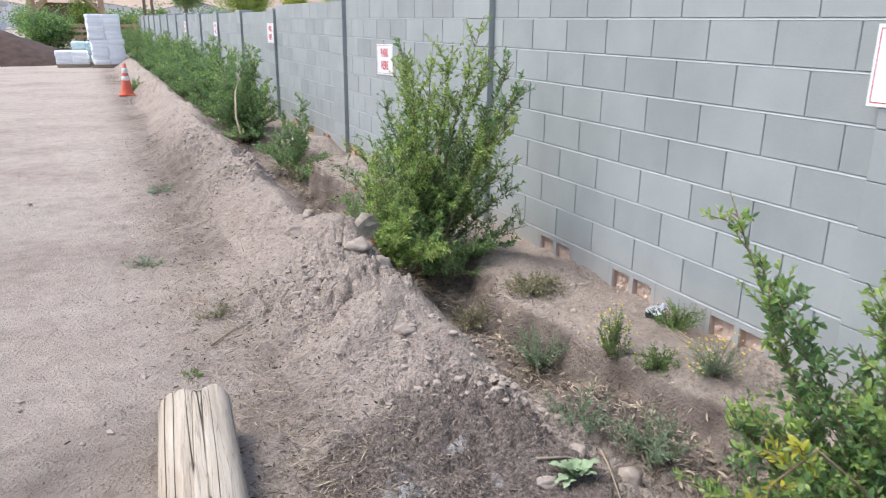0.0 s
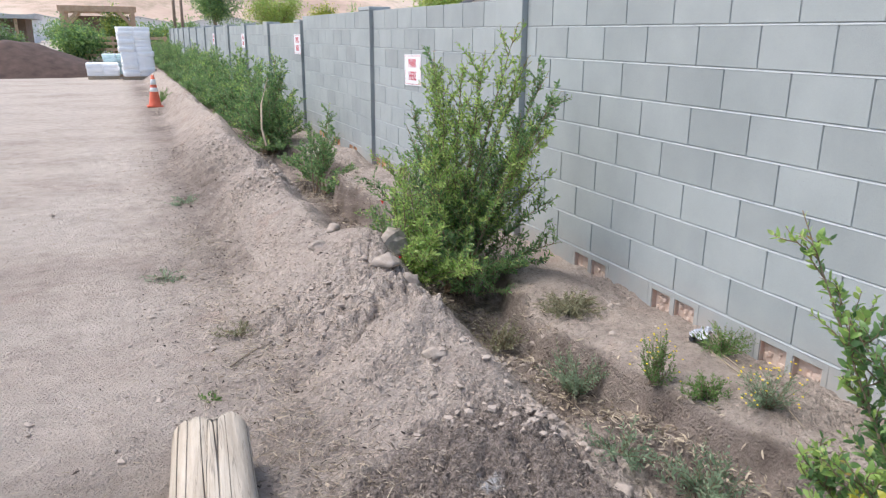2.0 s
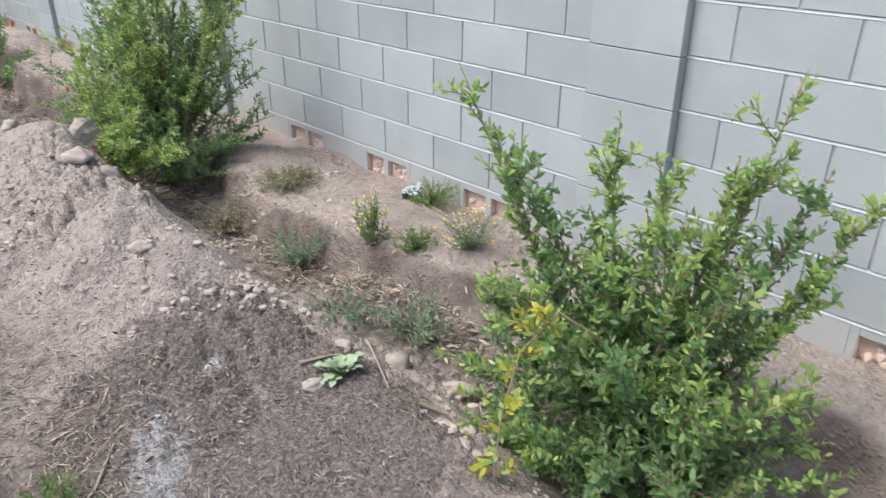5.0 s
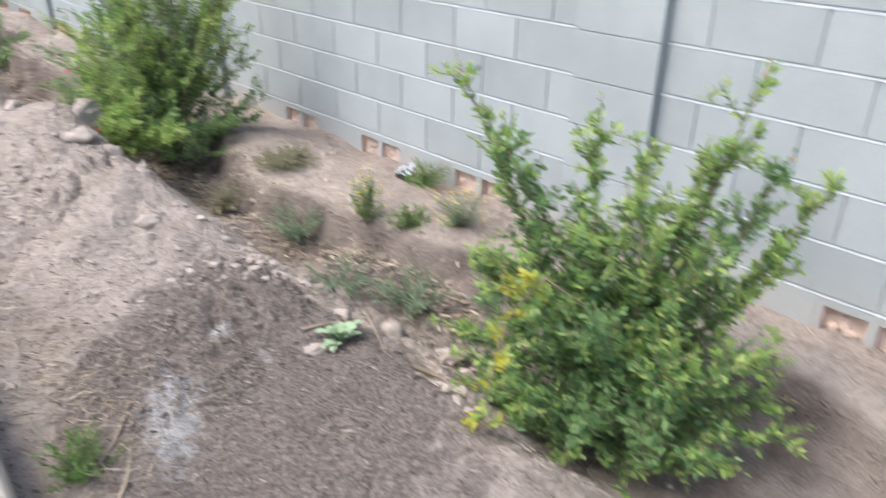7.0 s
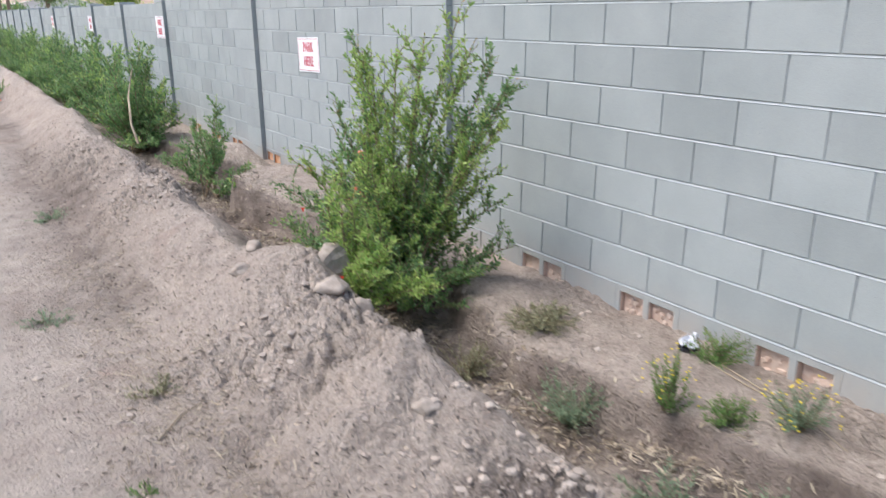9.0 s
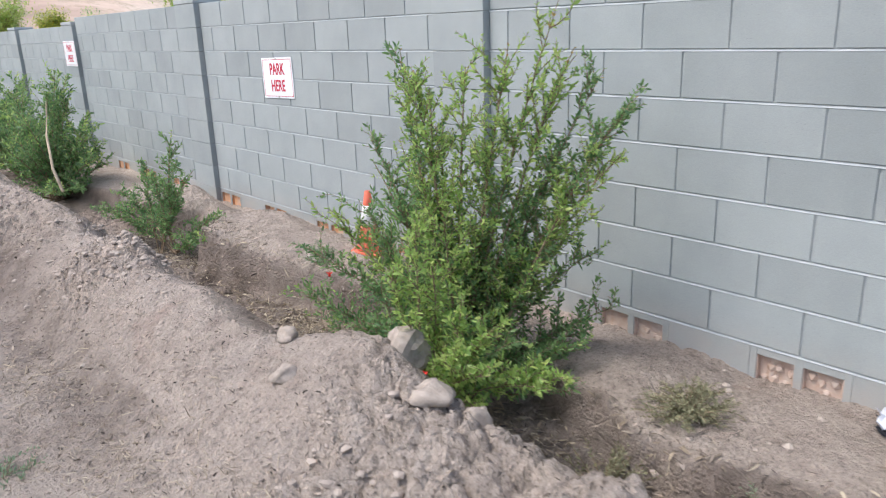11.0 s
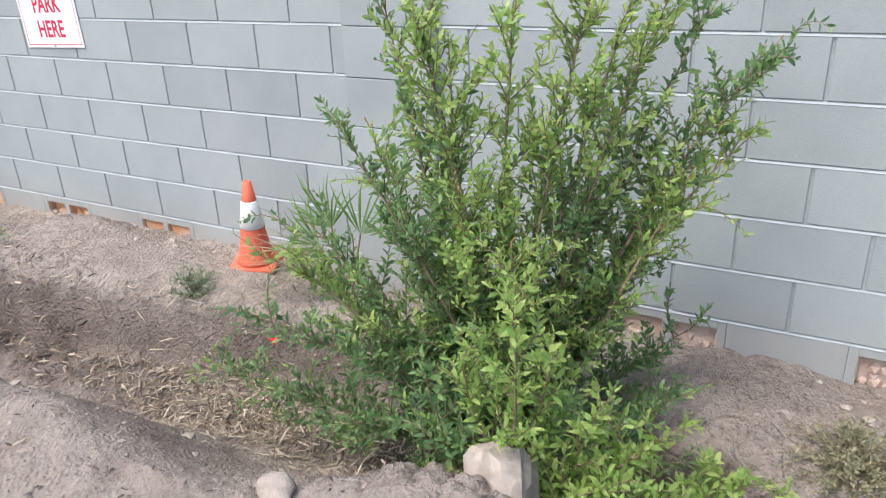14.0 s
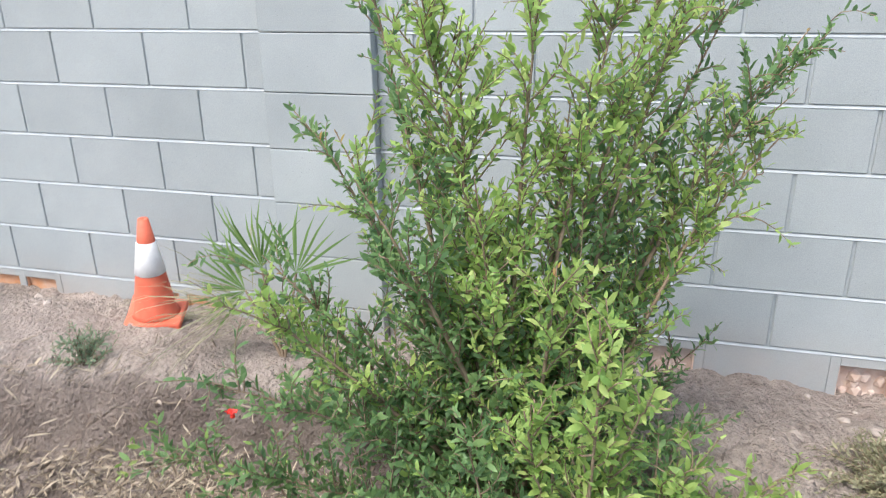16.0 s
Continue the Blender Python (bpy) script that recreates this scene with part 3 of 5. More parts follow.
# blocks on their side along the foot, their two open cells stopped with clay
FRAME_T = 0.026
for a, b, z0, near in weep_spots:
    m = (a + b) / 2
    holder = part("weep_block", boxes(((0.0, a - m - 0.0045, 0.0), (0.12, a - m + FRAME_T, COURSE - 0.01)), ((0.0, -0.018, 0.0), (0.12, 0.018, COURSE - 0.01)),
                                      ((0.0, b - m - FRAME_T, 0.0), (0.12, b - m + 0.0045, COURSE - 0.01)), ((0.001, a - m + FRAME_T, COURSE - 0.045), (0.12, b - m - FRAME_T, COURSE - 0.01)),
                                      bevel=0.002), BLOCK, wall)
    holder.location = (WALL_X, m, z0 + 0.005)
    for lo, hi in ((a - m + FRAME_T, -0.018), (0.018, b - m - FRAME_T)):
        bm = bmesh.new()
        box(bm, (0.03 + rng.uniform(-0.012, 0.015), lo, 0.0), (0.128, hi, COURSE - 0.045))
        for _ in range(9):
            bmesh.ops.create_icosphere(bm, subdivisions=1, radius=rng.uniform(0.014, 0.03), matrix=Matrix.Translation((0.04, rng.uniform(lo + 0.02, hi - 0.02), rng.uniform(0.02, COURSE - 0.08))))
        box(bm, (0.006, lo, 0.0), (0.05, lo + 0.006, COURSE - 0.046))
        box(bm, (0.006, hi - 0.004, 0.0), (0.05, hi, COURSE - 0.046))
        part("clay_plug", bm, CLAY if m < 5.6 else CLAY_BRIGHT, holder, "salmon clay stopping the open cell")

# caps on the piers
for py in piers:
    cap = part("pier_cap", boxes(((WALL_X - PIER_OUT - 0.004, py - 0.005, WALL_TOP + 0.002 - drop(py)), (WALL_X + 0.21, py + PIER_W + 0.005, WALL_TOP + 0.04 - drop(py))), bevel=0.004), BED, wall)


# ---- signs ----
def text_mesh(text, size, mat, stretch=1.0, fat=0.0):
    cu = bpy.data.curves.new("lettering", "FONT")
    cu.body, cu.size, cu.align_x, cu.align_y, cu.extrude, cu.offset = text, size, "CENTER", "CENTER", 0.0006, fat
    ob = bpy.data.objects.new("lettering", cu)
    scene.collection.objects.link(ob)
    me = bpy.data.meshes.new_from_object(ob.evaluated_get(bpy.context.evaluated_depsgraph_get()))
    bpy.data.objects.remove(ob)
    me.transform(Matrix.Diagonal((stretch, 1, 1, 1)))
    me.materials.clear()
    me.materials.append(mat)
    return me


def park_sign(x, y, z, label, tilt=0.0):
    """A plate 0.457 by 0.305 m that faces -x."""
    w, h = 0.457, 0.305
    root = new("park_sign")
    root.matrix_world = Matrix.Translation((x, y, z)) @ Matrix.Rotation(radians(tilt), 4, "X") @ Matrix(((0, 0, -1, 0), (-1, 0, 0, 0), (0, 1, 0, 0), (0, 0, 0, 1)))
    tagged(root, label, "sign", "parking signs")
    plate = part("plate", boxes(((-w / 2, -h / 2, 0.0), (w / 2, h / 2, 0.004)), bevel=0.0015), SIGN_WHITE, root, "white metal plate")
    bw, bh, t = w / 2 - 0.014, h / 2 - 0.014, 0.0035
    part("border", boxes(((-bw, -bh, 0.004), (bw, -bh + t, 0.0048)), ((-bw, bh - t, 0.004), (bw, bh, 0.0048)), ((-bw, -bh + t, 0.004), (-bw + t, bh - t, 0.0048)), ((bw - t, -bh + t, 0.004), (bw, bh - t, 0.0048))), SIGN_RED, root, "thin red border")
    for word, dy in (("PARK", 0.062), ("HERE", -0.062)):
        o = part("lettering", text_mesh(word, 0.118, SIGN_RED, 0.76, 0.0024), None, root, "red capital letters " + word)
        o.location = (0, dy, 0.0049)
    for dy in (h / 2 - 0.012, -h / 2 + 0.012):
        s = part("screw", lathe([(0.008, 0.0), (0.008, 0.002), (0.005, 0.004)], 12), STEEL, root, "round steel screw head")
        s.location = (0, dy, 0.0045)
    return root


park_sign(WALL_X - PIER_OUT - 0.003, 2.535, 1.252, "white metal sign with red PARK HERE lettering on a pier")
park_sign(WALL_X - 0.003, 8.13, 1.022, "white metal sign with red PARK HERE lettering, slightly tilted", -1.5)
for sy in (13.16, 18.76, 24.36):
    park_sign(WALL_X - PIER_OUT - 0.003, sy, 1.2, "white metal PARK HERE sign far along the wall")


# ---- traffic cones ----
def traffic_cone(x, y, z, height, label, bands, lean=(0, 0), bent=0.0, rz=0.0):
    root = new("traffic_cone")
    root.matrix_world = pose(x, y, z, lean[0], lean[1], rz)
    tagged(root, label, "traffic cone", "traffic cones")
    b = height * 0.25
    bm = bmesh.new()
    box(bm, (-b, -b, 0.0), (b, b, 0.03), 0.008)
    bmesh.ops.subdivide_edges(bm, edges=bm.edges[:], cuts=2, use_grid_fill=True)
    for v in bm.verts:
        v.co.z += bent * max(0.0, v.co.x + v.co.y) ** 2
    part("base", bm, ORANGE, root, "orange square rubber base")
    r0, r1 = height * 0.19, height * 0.045

    def rad(f):
        return r0 + (r1 - r0) * f
    body = part("body", lathe([(r0 + 0.012, 0.029), (r0, 0.045)] + [(rad(f), 0.045 + (height - 0.045) * f) for f in (0.25, 0.5, 0.75, 1.0)] + [(r1 - 0.012, height), (r1 - 0.014, height - 0.05)]), ORANGE, root, "faded orange tapered body", smooth=True)
    for lo, hi in bands:
        part("band", lathe([(rad(lo) + 0.0, 0.045 + (height - 0.045) * lo), (rad(lo) + 0.003, 0.047 + (height - 0.045) * lo), (rad(hi) + 0.003, 0.043 + (height - 0.045) * hi), (rad(hi), 0.045 + (height - 0.045) * hi)]), WHITE_BAND, body, "white band", smooth=True)
    return root


traffic_cone(0.84, 17.6, gz(0.84, 17.6) - 0.005, 0.64, "orange traffic cone with two white bands on the dirt yard", ((0.44, 0.58), (0.68, 0.86)))
traffic_cone(2.67, 6.69, gz(2.67, 6.69) - 0.004, 0.41, "orange traffic cone with one white band beside the wall", ((0.42, 0.76),), (2, -3), 0.8, 24)


# ---- bushes ----
def cross(a, b):
    return np.array((a[1] * b[2] - a[2] * b[1], a[2] * b[0] - a[0] * b[2], a[0] * b[1] - a[1] * b[0]))


class Growth:
    """Collects stems as tapered tubes and leaves as small folded blades."""

    def __init__(self, seed, slim=(0.30, 0.40)):
        self.r = np.random.default_rng(seed)
        self.slim = slim
        self.sv, self.sf = [], []
        self.leaves = {}

    def tube(self, pts, r0, r1, sides=5):
        n0 = len(self.sv)
        m = len(pts)
        for i, p in enumerate(pts):
            d = pts[min(i + 1, m - 1)] - pts[max(i - 1, 0)]
            d = d / (np.linalg.norm(d) + 1e-9)
            a = cross(d, (0.31, 0.77, 0.55))
            a /= np.linalg.norm(a) + 1e-9
            b = cross(d, a)
            rad = r0 + (r1 - r0) * i / (m - 1)
            for s in range(sides):
                t = 2 * math.pi * s / sides
                self.sv.append(p + rad * (math.cos(t) * a + math.sin(t) * b))
        for i in range(m - 1):
            for s in range(sides):
                q = (s + 1) % sides
                self.sf.append((n0 + i * sides + s, n0 + i * sides + q, n0 + (i + 1) * sides + q, n0 + (i + 1) * sides + s))

    def leaf(self, mat, p, d, up, length, width):
        self.leaves.setdefault(mat, []).append(np.concatenate([p, d, up, (length, width)]))

    def bend(self, a, b, sag, n=9):
        """A curved way from a to b that leaves a steeply and may droop."""
        t = np.linspace(0, 1, n)[:, None]
        mid = (a + b) / 2 + np.array((0, 0, sag)) + self.r.normal(0, 0.03, 3)
        return (1 - t) ** 2 * a + 2 * t * (1 - t) * mid + t ** 2 * b

    def dress(self, pts, spacing, size, mats, start=0.1):
        """Pairs of leaves along a twig; mats(f) names the kind at the fraction f along it."""
        seg = np.linalg.norm(np.diff(pts, axis=0), axis=1)
        total = seg.sum()
        cum = np.concatenate([[0], np.cumsum(seg)]) / total
        spin = self.r.uniform(0, math.pi)
        for s in np.arange(start * total, total, spacing):
            f = s / total
            p = np.array([np.interp(f, cum, pts[:, c]) for c in range(3)])
            q = np.array([np.interp(min(1, f + 0.05), cum, pts[:, c]) for c in range(3)])
            d = q - p if f < 0.94 else pts[-1] - pts[-2]
            d = d / (np.linalg.norm(d) + 1e-9)
            a = cross(d, (0.2, 0.3, 0.93))
            a /= np.linalg.norm(a) + 1e-9
            b = cross(d, a)
            spin += 1.57 + self.r.normal(0, 0.3)
            for side in (0, math.pi):
                if self.r.random() < 0.1:
                    continue
                o = math.cos(spin + side) * a + math.sin(spin + side) * b
                out = o * self.r.uniform(0.6, 1.0) + d * self.r.uniform(0.45, 0.95) + np.array((0, 0, 0.15))
                out /= np.linalg.norm(out)
                up = cross(cross(out, d), out) + self.r.normal(0, 0.35, 3)
                k = size * self.r.uniform(0.65, 1.25) * (1.0 if f < 0.8 else 1.25 - 0.75 * (f - 0.5) / 0.5)
                self.leaf(mats(f), p, out, up, k, k * self.r.uniform(*self.slim))

    def stems_mesh(self, name="stems"):
        return mesh_of(name, self.sv, self.sf, BARK, True)

    def leaf_mesh(self, name, mat):
        rows = np.array(self.leaves[mat])
        p, d, up, ln, w = rows[:, :3], rows[:, 3:6], rows[:, 6:9], rows[:, 9:10], rows[:, 10:11]
        side = np.cross(d, up)
        side /= np.linalg.norm(side, axis=1, keepdims=True) + 1e-9
        nrm = np.cross(side, d)
        v = np.stack([p, p + d * ln * 0.32 + side * w * 0.48 + nrm * w * 0.12, p + d * ln * 0.32 - side * w * 0.48 + nrm * w * 0.12,
                      p + d * ln * 0.72 + side * w * 0.38 + nrm * w * 0.05, p + d * ln * 0.72 - side * w * 0.38 + nrm * w * 0.05,
                      p + d * ln - nrm * ln * 0.10], 1).reshape(-1, 3)
        f = np.array([(0, 2, 1, 1), (1, 2, 4, 3), (3, 4, 5, 5)])
        n = len(rows)
        faces = []
        for i in range(n):
            o = 6 * i
            faces += [(o, o + 2, o + 1), (o + 1, o + 2, o + 4, o + 3), (o + 3, o + 4, o + 5)]
        return mesh_of(name, v, faces, mat)


def shrub(g, base, tips, thick, twig, density, young=0.75, size=0.034, spread=1.0, rust=0.0):
    """Stems from the base to the tips, side shoots off them, and leaves on all."""
    base = np.array(base, float)
    for tip in tips:
        tip = np.array(tip, float)
        a = base + g.r.normal(0, 0.04, 3) * (1, 1, 0)
        reach = np.linalg.norm(tip - a)
        pts = g.bend(a, tip, 0.10 * reach)
        g.tube(pts, thick * g.r.uniform(0.6, 1.0), 0.0015)
        lively = g.r.random() < 0.75

        def kinds(f, lively=lively):
            v = f + g.r.normal(0, 0.10)
            if rust and f > 0.93 and g.r.random() < rust:
                return RUSTY
            return YOUNG if (lively and v > young) else GREEN
        g.dress(pts, 0.55 * size, size, kinds, 0.3)
        for _ in range(int(density * reach)):
            f = g.r.uniform(0.15, 0.93)
            i = min(int(f * 8), 7)
            p = pts[i] + (pts[i + 1] - pts[i]) * (f * 8 - i)
            axis = (tip - a) / reach
            ang = g.r.uniform(0, 2 * math.pi)
            out = np.array((math.cos(ang), math.sin(ang), g.r.uniform(0.0, 1.0)))
            d = axis * 0.75 + out * 0.75 * spread
            d /= np.linalg.norm(d)
            ln = twig * g.r.uniform(0.45, 1.15) * (1.15 - 0.6 * f)
            q = g.bend(p, p + d * ln, 0.05 * ln, 6)
            g.tube(q, 0.0028, 0.001, 3)
            hi = (f + 0.15)

            def twig_kinds(t, hi=hi, lively=lively):
                v = 0.5 * hi + 0.5 * t + g.r.normal(0, 0.10)
                return YOUNG if (lively and v > young) else GREEN
            g.dress(q, 0.5 * size, size * 0.92, twig_kinds, 0.08)
            if g.r.random() < 0.5:
                e = q[3] + (out * 0.6 + g.r.normal(0, 0.5, 3)) * ln * 0.4
                q2 = g.bend(q[3], e, 0.02, 5)
                g.tube(q2, 0.002, 0.001, 3)
                g.dress(q2, 0.5 * size, size * 0.85, twig_kinds, 0.1)


def finish_shrub(g, root, stems=""):
    part("wood", g.stems_mesh("wood"), None, root, "thin brown woody stems", kind=stems)
    names = {GREEN.name: ("leaves", "small glossy green leaves"), YOUNG.name: ("young_leaves", "bright yellow-green new growth"), RUSTY.name: ("shoot_tip", "reddish new shoot tips"),
             YELLOW.name: ("yellow_leaves", "yellowing leaves"), SAGE.name: ("leaves", ""), WEED.name: ("leaves", ""), TUFT.name: ("blade_tuft", ""), STRAW.name: ("dry_blades", "dry straw blades")}
    for mat in list(g.leaves):
        nm, lb = names[mat.name]
        part(nm, g.leaf_mesh(nm, mat), None, root, lb, kind="stuff")
    return root


def flower(root, x, y, z, mat=None, r=0.012, name="flower", label="small red flower"):
    bm = bmesh.new()
    for k in range(6):
        a = k * math.pi / 3
        c = [bm.verts.new(q) for q in ((0, 0, 0), (r * math.cos(a - 0.5), r * math.sin(a - 0.5), r * 0.7), (1.35 * r * math.cos(a), 1.35 * r * math.sin(a), r * 1.3), (r * math.cos(a + 0.5), r * math.sin(a + 0.5), r * 0.7))]
        bm.faces.new(c)
    bmesh.ops.create_icosphere(bm, subdivisions=1, radius=r * 0.6, matrix=Matrix.Translation((0, 0, -r * 0.2)))
    o = part(name, bm, mat or PETAL, root, label)
    o.location = (x, y, z)
    return o


# the tall bush by the second pier
B1 = (2.10, 5.22)
g = Growth(11, (0.30, 0.42))
z1 = gz(*B1) + 0.02
shrub(g, (0, 0, 0), [(0.22, -0.35, 1.70), (0.28, -0.38, 1.52), (0.37, -0.46, 1.44), (0.36, -0.62, 1.34), (0.30, -0.60, 1.12), (0.08, -0.22, 1.54), (0.02, -0.04, 1.46), (-0.05, 0.22, 1.46), (-0.01, 0.34, 1.53), (-0.04, 0.12, 1.38),
                     (0.40, -0.44, 1.14), (0.22, -0.46, 1.02), (0.36, -0.20, 1.10), (-0.14, 0.42, 1.16), (0.06, 0.46, 1.12), (-0.22, 0.30, 1.08), (-0.16, 0.06, 1.08), (-0.2, -0.12, 0.92), (0.3, 0.1, 0.92),
                     (0.1, 0.25, 1.2), (-0.10, 0.60, 0.84), (-0.28, 0.52, 0.78), (0.46, -0.34, 0.84), (0.12, -0.1, 1.2)], 0.013, 0.27, 28, 0.50, 0.036, 1.0, 0.5)
shrub(g, (0, 0, 0.02), [(-0.4, 0.6, 0.66), (-0.3, 0.85, 0.36), (0.1, 0.75, 0.55), (-0.42, 0.4, 0.38), (0.48, -0.36, 0.66), (0.5, -0.48, 0.42), (0.25, -0.5, 0.30), (-0.35, 0.1, 0.45), (0.35, 0.4, 0.5), (0.4, 0.0, 0.5), (-0.25, -0.3, 0.5), (0.2, 0.75, 0.3),
                        (0.3, -0.25, 0.7), (-0.1, 0.2, 0.6), (-0.3, 0.7, 0.2), (0.0, -0.45, 0.28), (-0.12, -0.42, 0.42), (0.12, -0.52, 0.16), (-0.28, 0.45, 0.18), (0.52, -0.30, 0.24), (-0.1, 0.5, 0.4), (-0.15, 0.35, 0.75), (0.1, 0.15, 0.7)], 0.008, 0.27, 29, 0.93, 0.036)
shrub(g, (-0.36, -0.20, 0.14), [(-0.42, -0.22, 0.92), (-0.44, -0.32, 0.80), (-0.40, -0.44, 0.70), (-0.46, -0.10, 0.74), (-0.42, 0.02, 0.64), (-0.50, -0.25, 0.58), (-0.48, -0.50, 0.54), (-0.36, -0.56, 0.60), (-0.50, -0.38, 0.46), (-0.45, -0.62, 0.46),
                                (-0.40, -0.52, 0.26), (-0.46, -0.36, 0.22), (-0.26, -0.72, 0.38), (-0.18, -0.80, 0.42)], 0.006, 0.17, 34, 0.3, 0.038)
bush_tall = finish_shrub(g, thing("pomegranate_bush", B1[0], B1[1], z1, "tall leafy pomegranate bush in the ditch with yellow-green shoots", "bush", "bushes along the wall"))
for fx, fy, fz in ((-0.52, -0.42, 0.30), (-0.50, -0.33, 0.38), (-0.28, 0.62, 0.5)):
    flower(bush_tall, fx, fy, fz)

# the bush by the first pier, nearest to the start
B0 = (2.02, 1.78)
g = Growth(23, (0.36, 0.50))
z0 = gz(*B0)
shrub(g, (0, 0, 0), [(-0.25, 0.56, 1.25), (-0.22, 0.42, 1.02), (-0.06, 0.16, 1.16), (-0.02, 0.05, 1.02), (0.10, -0.22, 1.30), (0.06, -0.12, 1.08), (0.22, -0.42, 0.97), (0.18, -0.30, 1.05), (0.18, -0.36, 0.72), (0.3, -0.1, 0.8),
                     (-0.1, 0.2, 0.9), (0.2, 0.2, 0.82), (-0.3, 0.3, 0.7), (-0.1, -0.1, 0.86)], 0.010, 0.18, 34, 0.62, 0.037, 1.0, 0.25)
shrub(g, (0, 0, 0.02), [(-0.25, 0.46, 0.62), (-0.30, 0.28, 0.66), (-0.36, 0.10, 0.62), (-0.32, -0.10, 0.64), (-0.26, -0.28, 0.58), (-0.10, -0.40, 0.56), (0.12, -0.44, 0.5), (-0.05, 0.42, 0.66), (0.2, 0.35, 0.6), (0.3, 0.0, 0.6), (-0.15, 0.1, 0.78), (-0.05, -0.2, 0.74),
                        (-0.42, 0.34, 0.36), (-0.46, 0.12, 0.36), (-0.45, -0.10, 0.36), (-0.36, -0.30, 0.32), (-0.2, -0.45, 0.3), (0.05, -0.5, 0.26), (-0.30, 0.48, 0.3), (-0.1, 0.55, 0.35), (0.24, -0.45, 0.28), (-0.36, 0.22, 0.16), (-0.38, -0.02, 0.12),
                        (-0.30, -0.22, 0.10), (-0.25, 0.40, 0.14), (-0.16, -0.34, 0.12), (-0.45, 0.42, 0.18), (0.3, 0.3, 0.35), (0.0, 0.3, 0.5), (-0.2, 0.2, 0.5), (-0.2, -0.1, 0.48)], 0.007, 0.21, 40, 0.74, 0.037)
# one yellowing branch that arches out of the bush and hangs down
arch = np.array([(-0.05, 0.02, 0.30), (-0.18, 0.06, 0.56), (-0.34, 0.10, 0.70), (-0.46, 0.12, 0.62), (-0.52, 0.12, 0.44), (-0.54, 0.12, 0.24)])
g.tube(arch, 0.006, 0.002)
for k in range(16):
    f = g.r.uniform(0.35, 1.0)
    p = np.array([np.interp(f, np.linspace(0, 1, 6), arch[:, c]) for c in range(3)])
    q = g.bend(p, p + g.r.normal(0, 1, 3) * (0.05, 0.07, 0.05) + (-0.03, 0, -0.02), 0.01, 5)
    g.tube(q, 0.002, 0.001, 3)
    g.dress(q, 0.014, 0.033, lambda f: YELLOW if g.r.random() < 0.72 else YOUNG, 0.05)
bush_near = finish_shrub(g, thing("pomegranate_bush", B0[0], B0[1], z0, "low dense pomegranate bush in the ditch with a yellow branch", "bush", "bushes along the wall"))
bm = bmesh.new()
bmesh.ops.create_icosphere(bm, subdivisions=3, radius=0.03)
bmesh.ops.create_cone(bm, cap_ends=False, segments=8, radius1=0.008, radius2=0.014, depth=0.02, matrix=Matrix.Translation((0, 0, -0.034)))
fr = part("fruit", bm, FRUIT, bush_near, "small ripening yellow-orange pomegranate", smooth=True)
fr.location = (-0.55, 0.12, 0.21)

# the small bush past the sign
B2 = (2.04, 8.35)
g = Growth(31)
shrub(g, (0, 0, 0), [(0.05, -0.12, 0.92), (-0.1, 0.05, 0.7), (0.1, 0.1, 0.75), (-0.15, -0.2, 0.6), (0.1, -0.3, 0.65), (0.1, 0.5, 0.5), (-0.1, 0.75, 0.4), (-0.2, 0.4, 0.3), (0.1, -0.55, 0.36), (0.0, -0.7, 0.25), (-0.25, 0.9, 0.25), (0.2, 0.2, 0.4)], 0.009, 0.2, 26, 0.95, 0.042)
finish_shrub(g, thing("pomegranate_bush", *B2, gz(*B2), "small dark green bush at the ditch's edge", "bush", "bushes along the wall"))

# the row of bushes that runs on along the ditch
kinds_of_bush = []
for seed, rise in ((41, 1.0), (47, 0.85)):
    g = Growth(seed)
    tips = []
    for k in range(20):
        a, q = g.r.uniform(0, 2 * math.pi), g.r.uniform(0.2, 1.0)
        tips.append((0.55 * q * math.cos(a), 0.95 * q * math.sin(a), (1.38 - 0.75 * q * q) * rise * g.r.uniform(0.8, 1.1)))
    for k in range(12):
        a = k * 2.4
        tips.append((0.5 * math.cos(a), 0.85 * math.sin(a), g.r.uniform(0.2, 0.5)))
    shrub(g, (0, 0, 0), tips, 0.012, 0.36, 14, 0.85, 0.058)
    kinds_of_bush.append(g)
spots = [(2.02, 11.35, 0), (2.08, 13.1, 1), (2.05, 14.9, 0), (2.0, 16.8, 1), (2.06, 18.6, 0), (2.1, 20.6, 1), (2.0, 22.8, 0), (2.05, 25.2, 1), (2.0, 28, 0), (2.1, 31, 1), (2.05, 34, 0), (2.0, 37, 1), (2.05, 40, 0)]
first = {}
for n, (bx, by, kind) in enumerate(spots):
    if kind not in first:
        first[kind] = finish_shrub(kinds_of_bush[kind], thing("pomegranate_bush", bx, by, gz(bx, by), "full green bush in the row along the ditch", "bush", "bushes along the wall"))
    else:
        copy_thing(first[kind], pose(bx, by, gz(bx, by), 0, 0, (0, 180, 20, 200)[n % 4]))


# a bleached stem leans out of the first bush of the row
g = Growth(53)
g.tube(np.array([(-0.24, -1.20, 0.30), (-0.27, -1.12, 0.50), (-0.22, -0.90, 0.78), (-0.10, -0.55, 0.95), (0.0, -0.2, 1.05)]), 0.016, 0.006, 6)
part("leaning_stem", mesh_of("leaning_stem", g.sv, g.sf, PALLET, True), None, first[0], "bleached bare leaning stem")


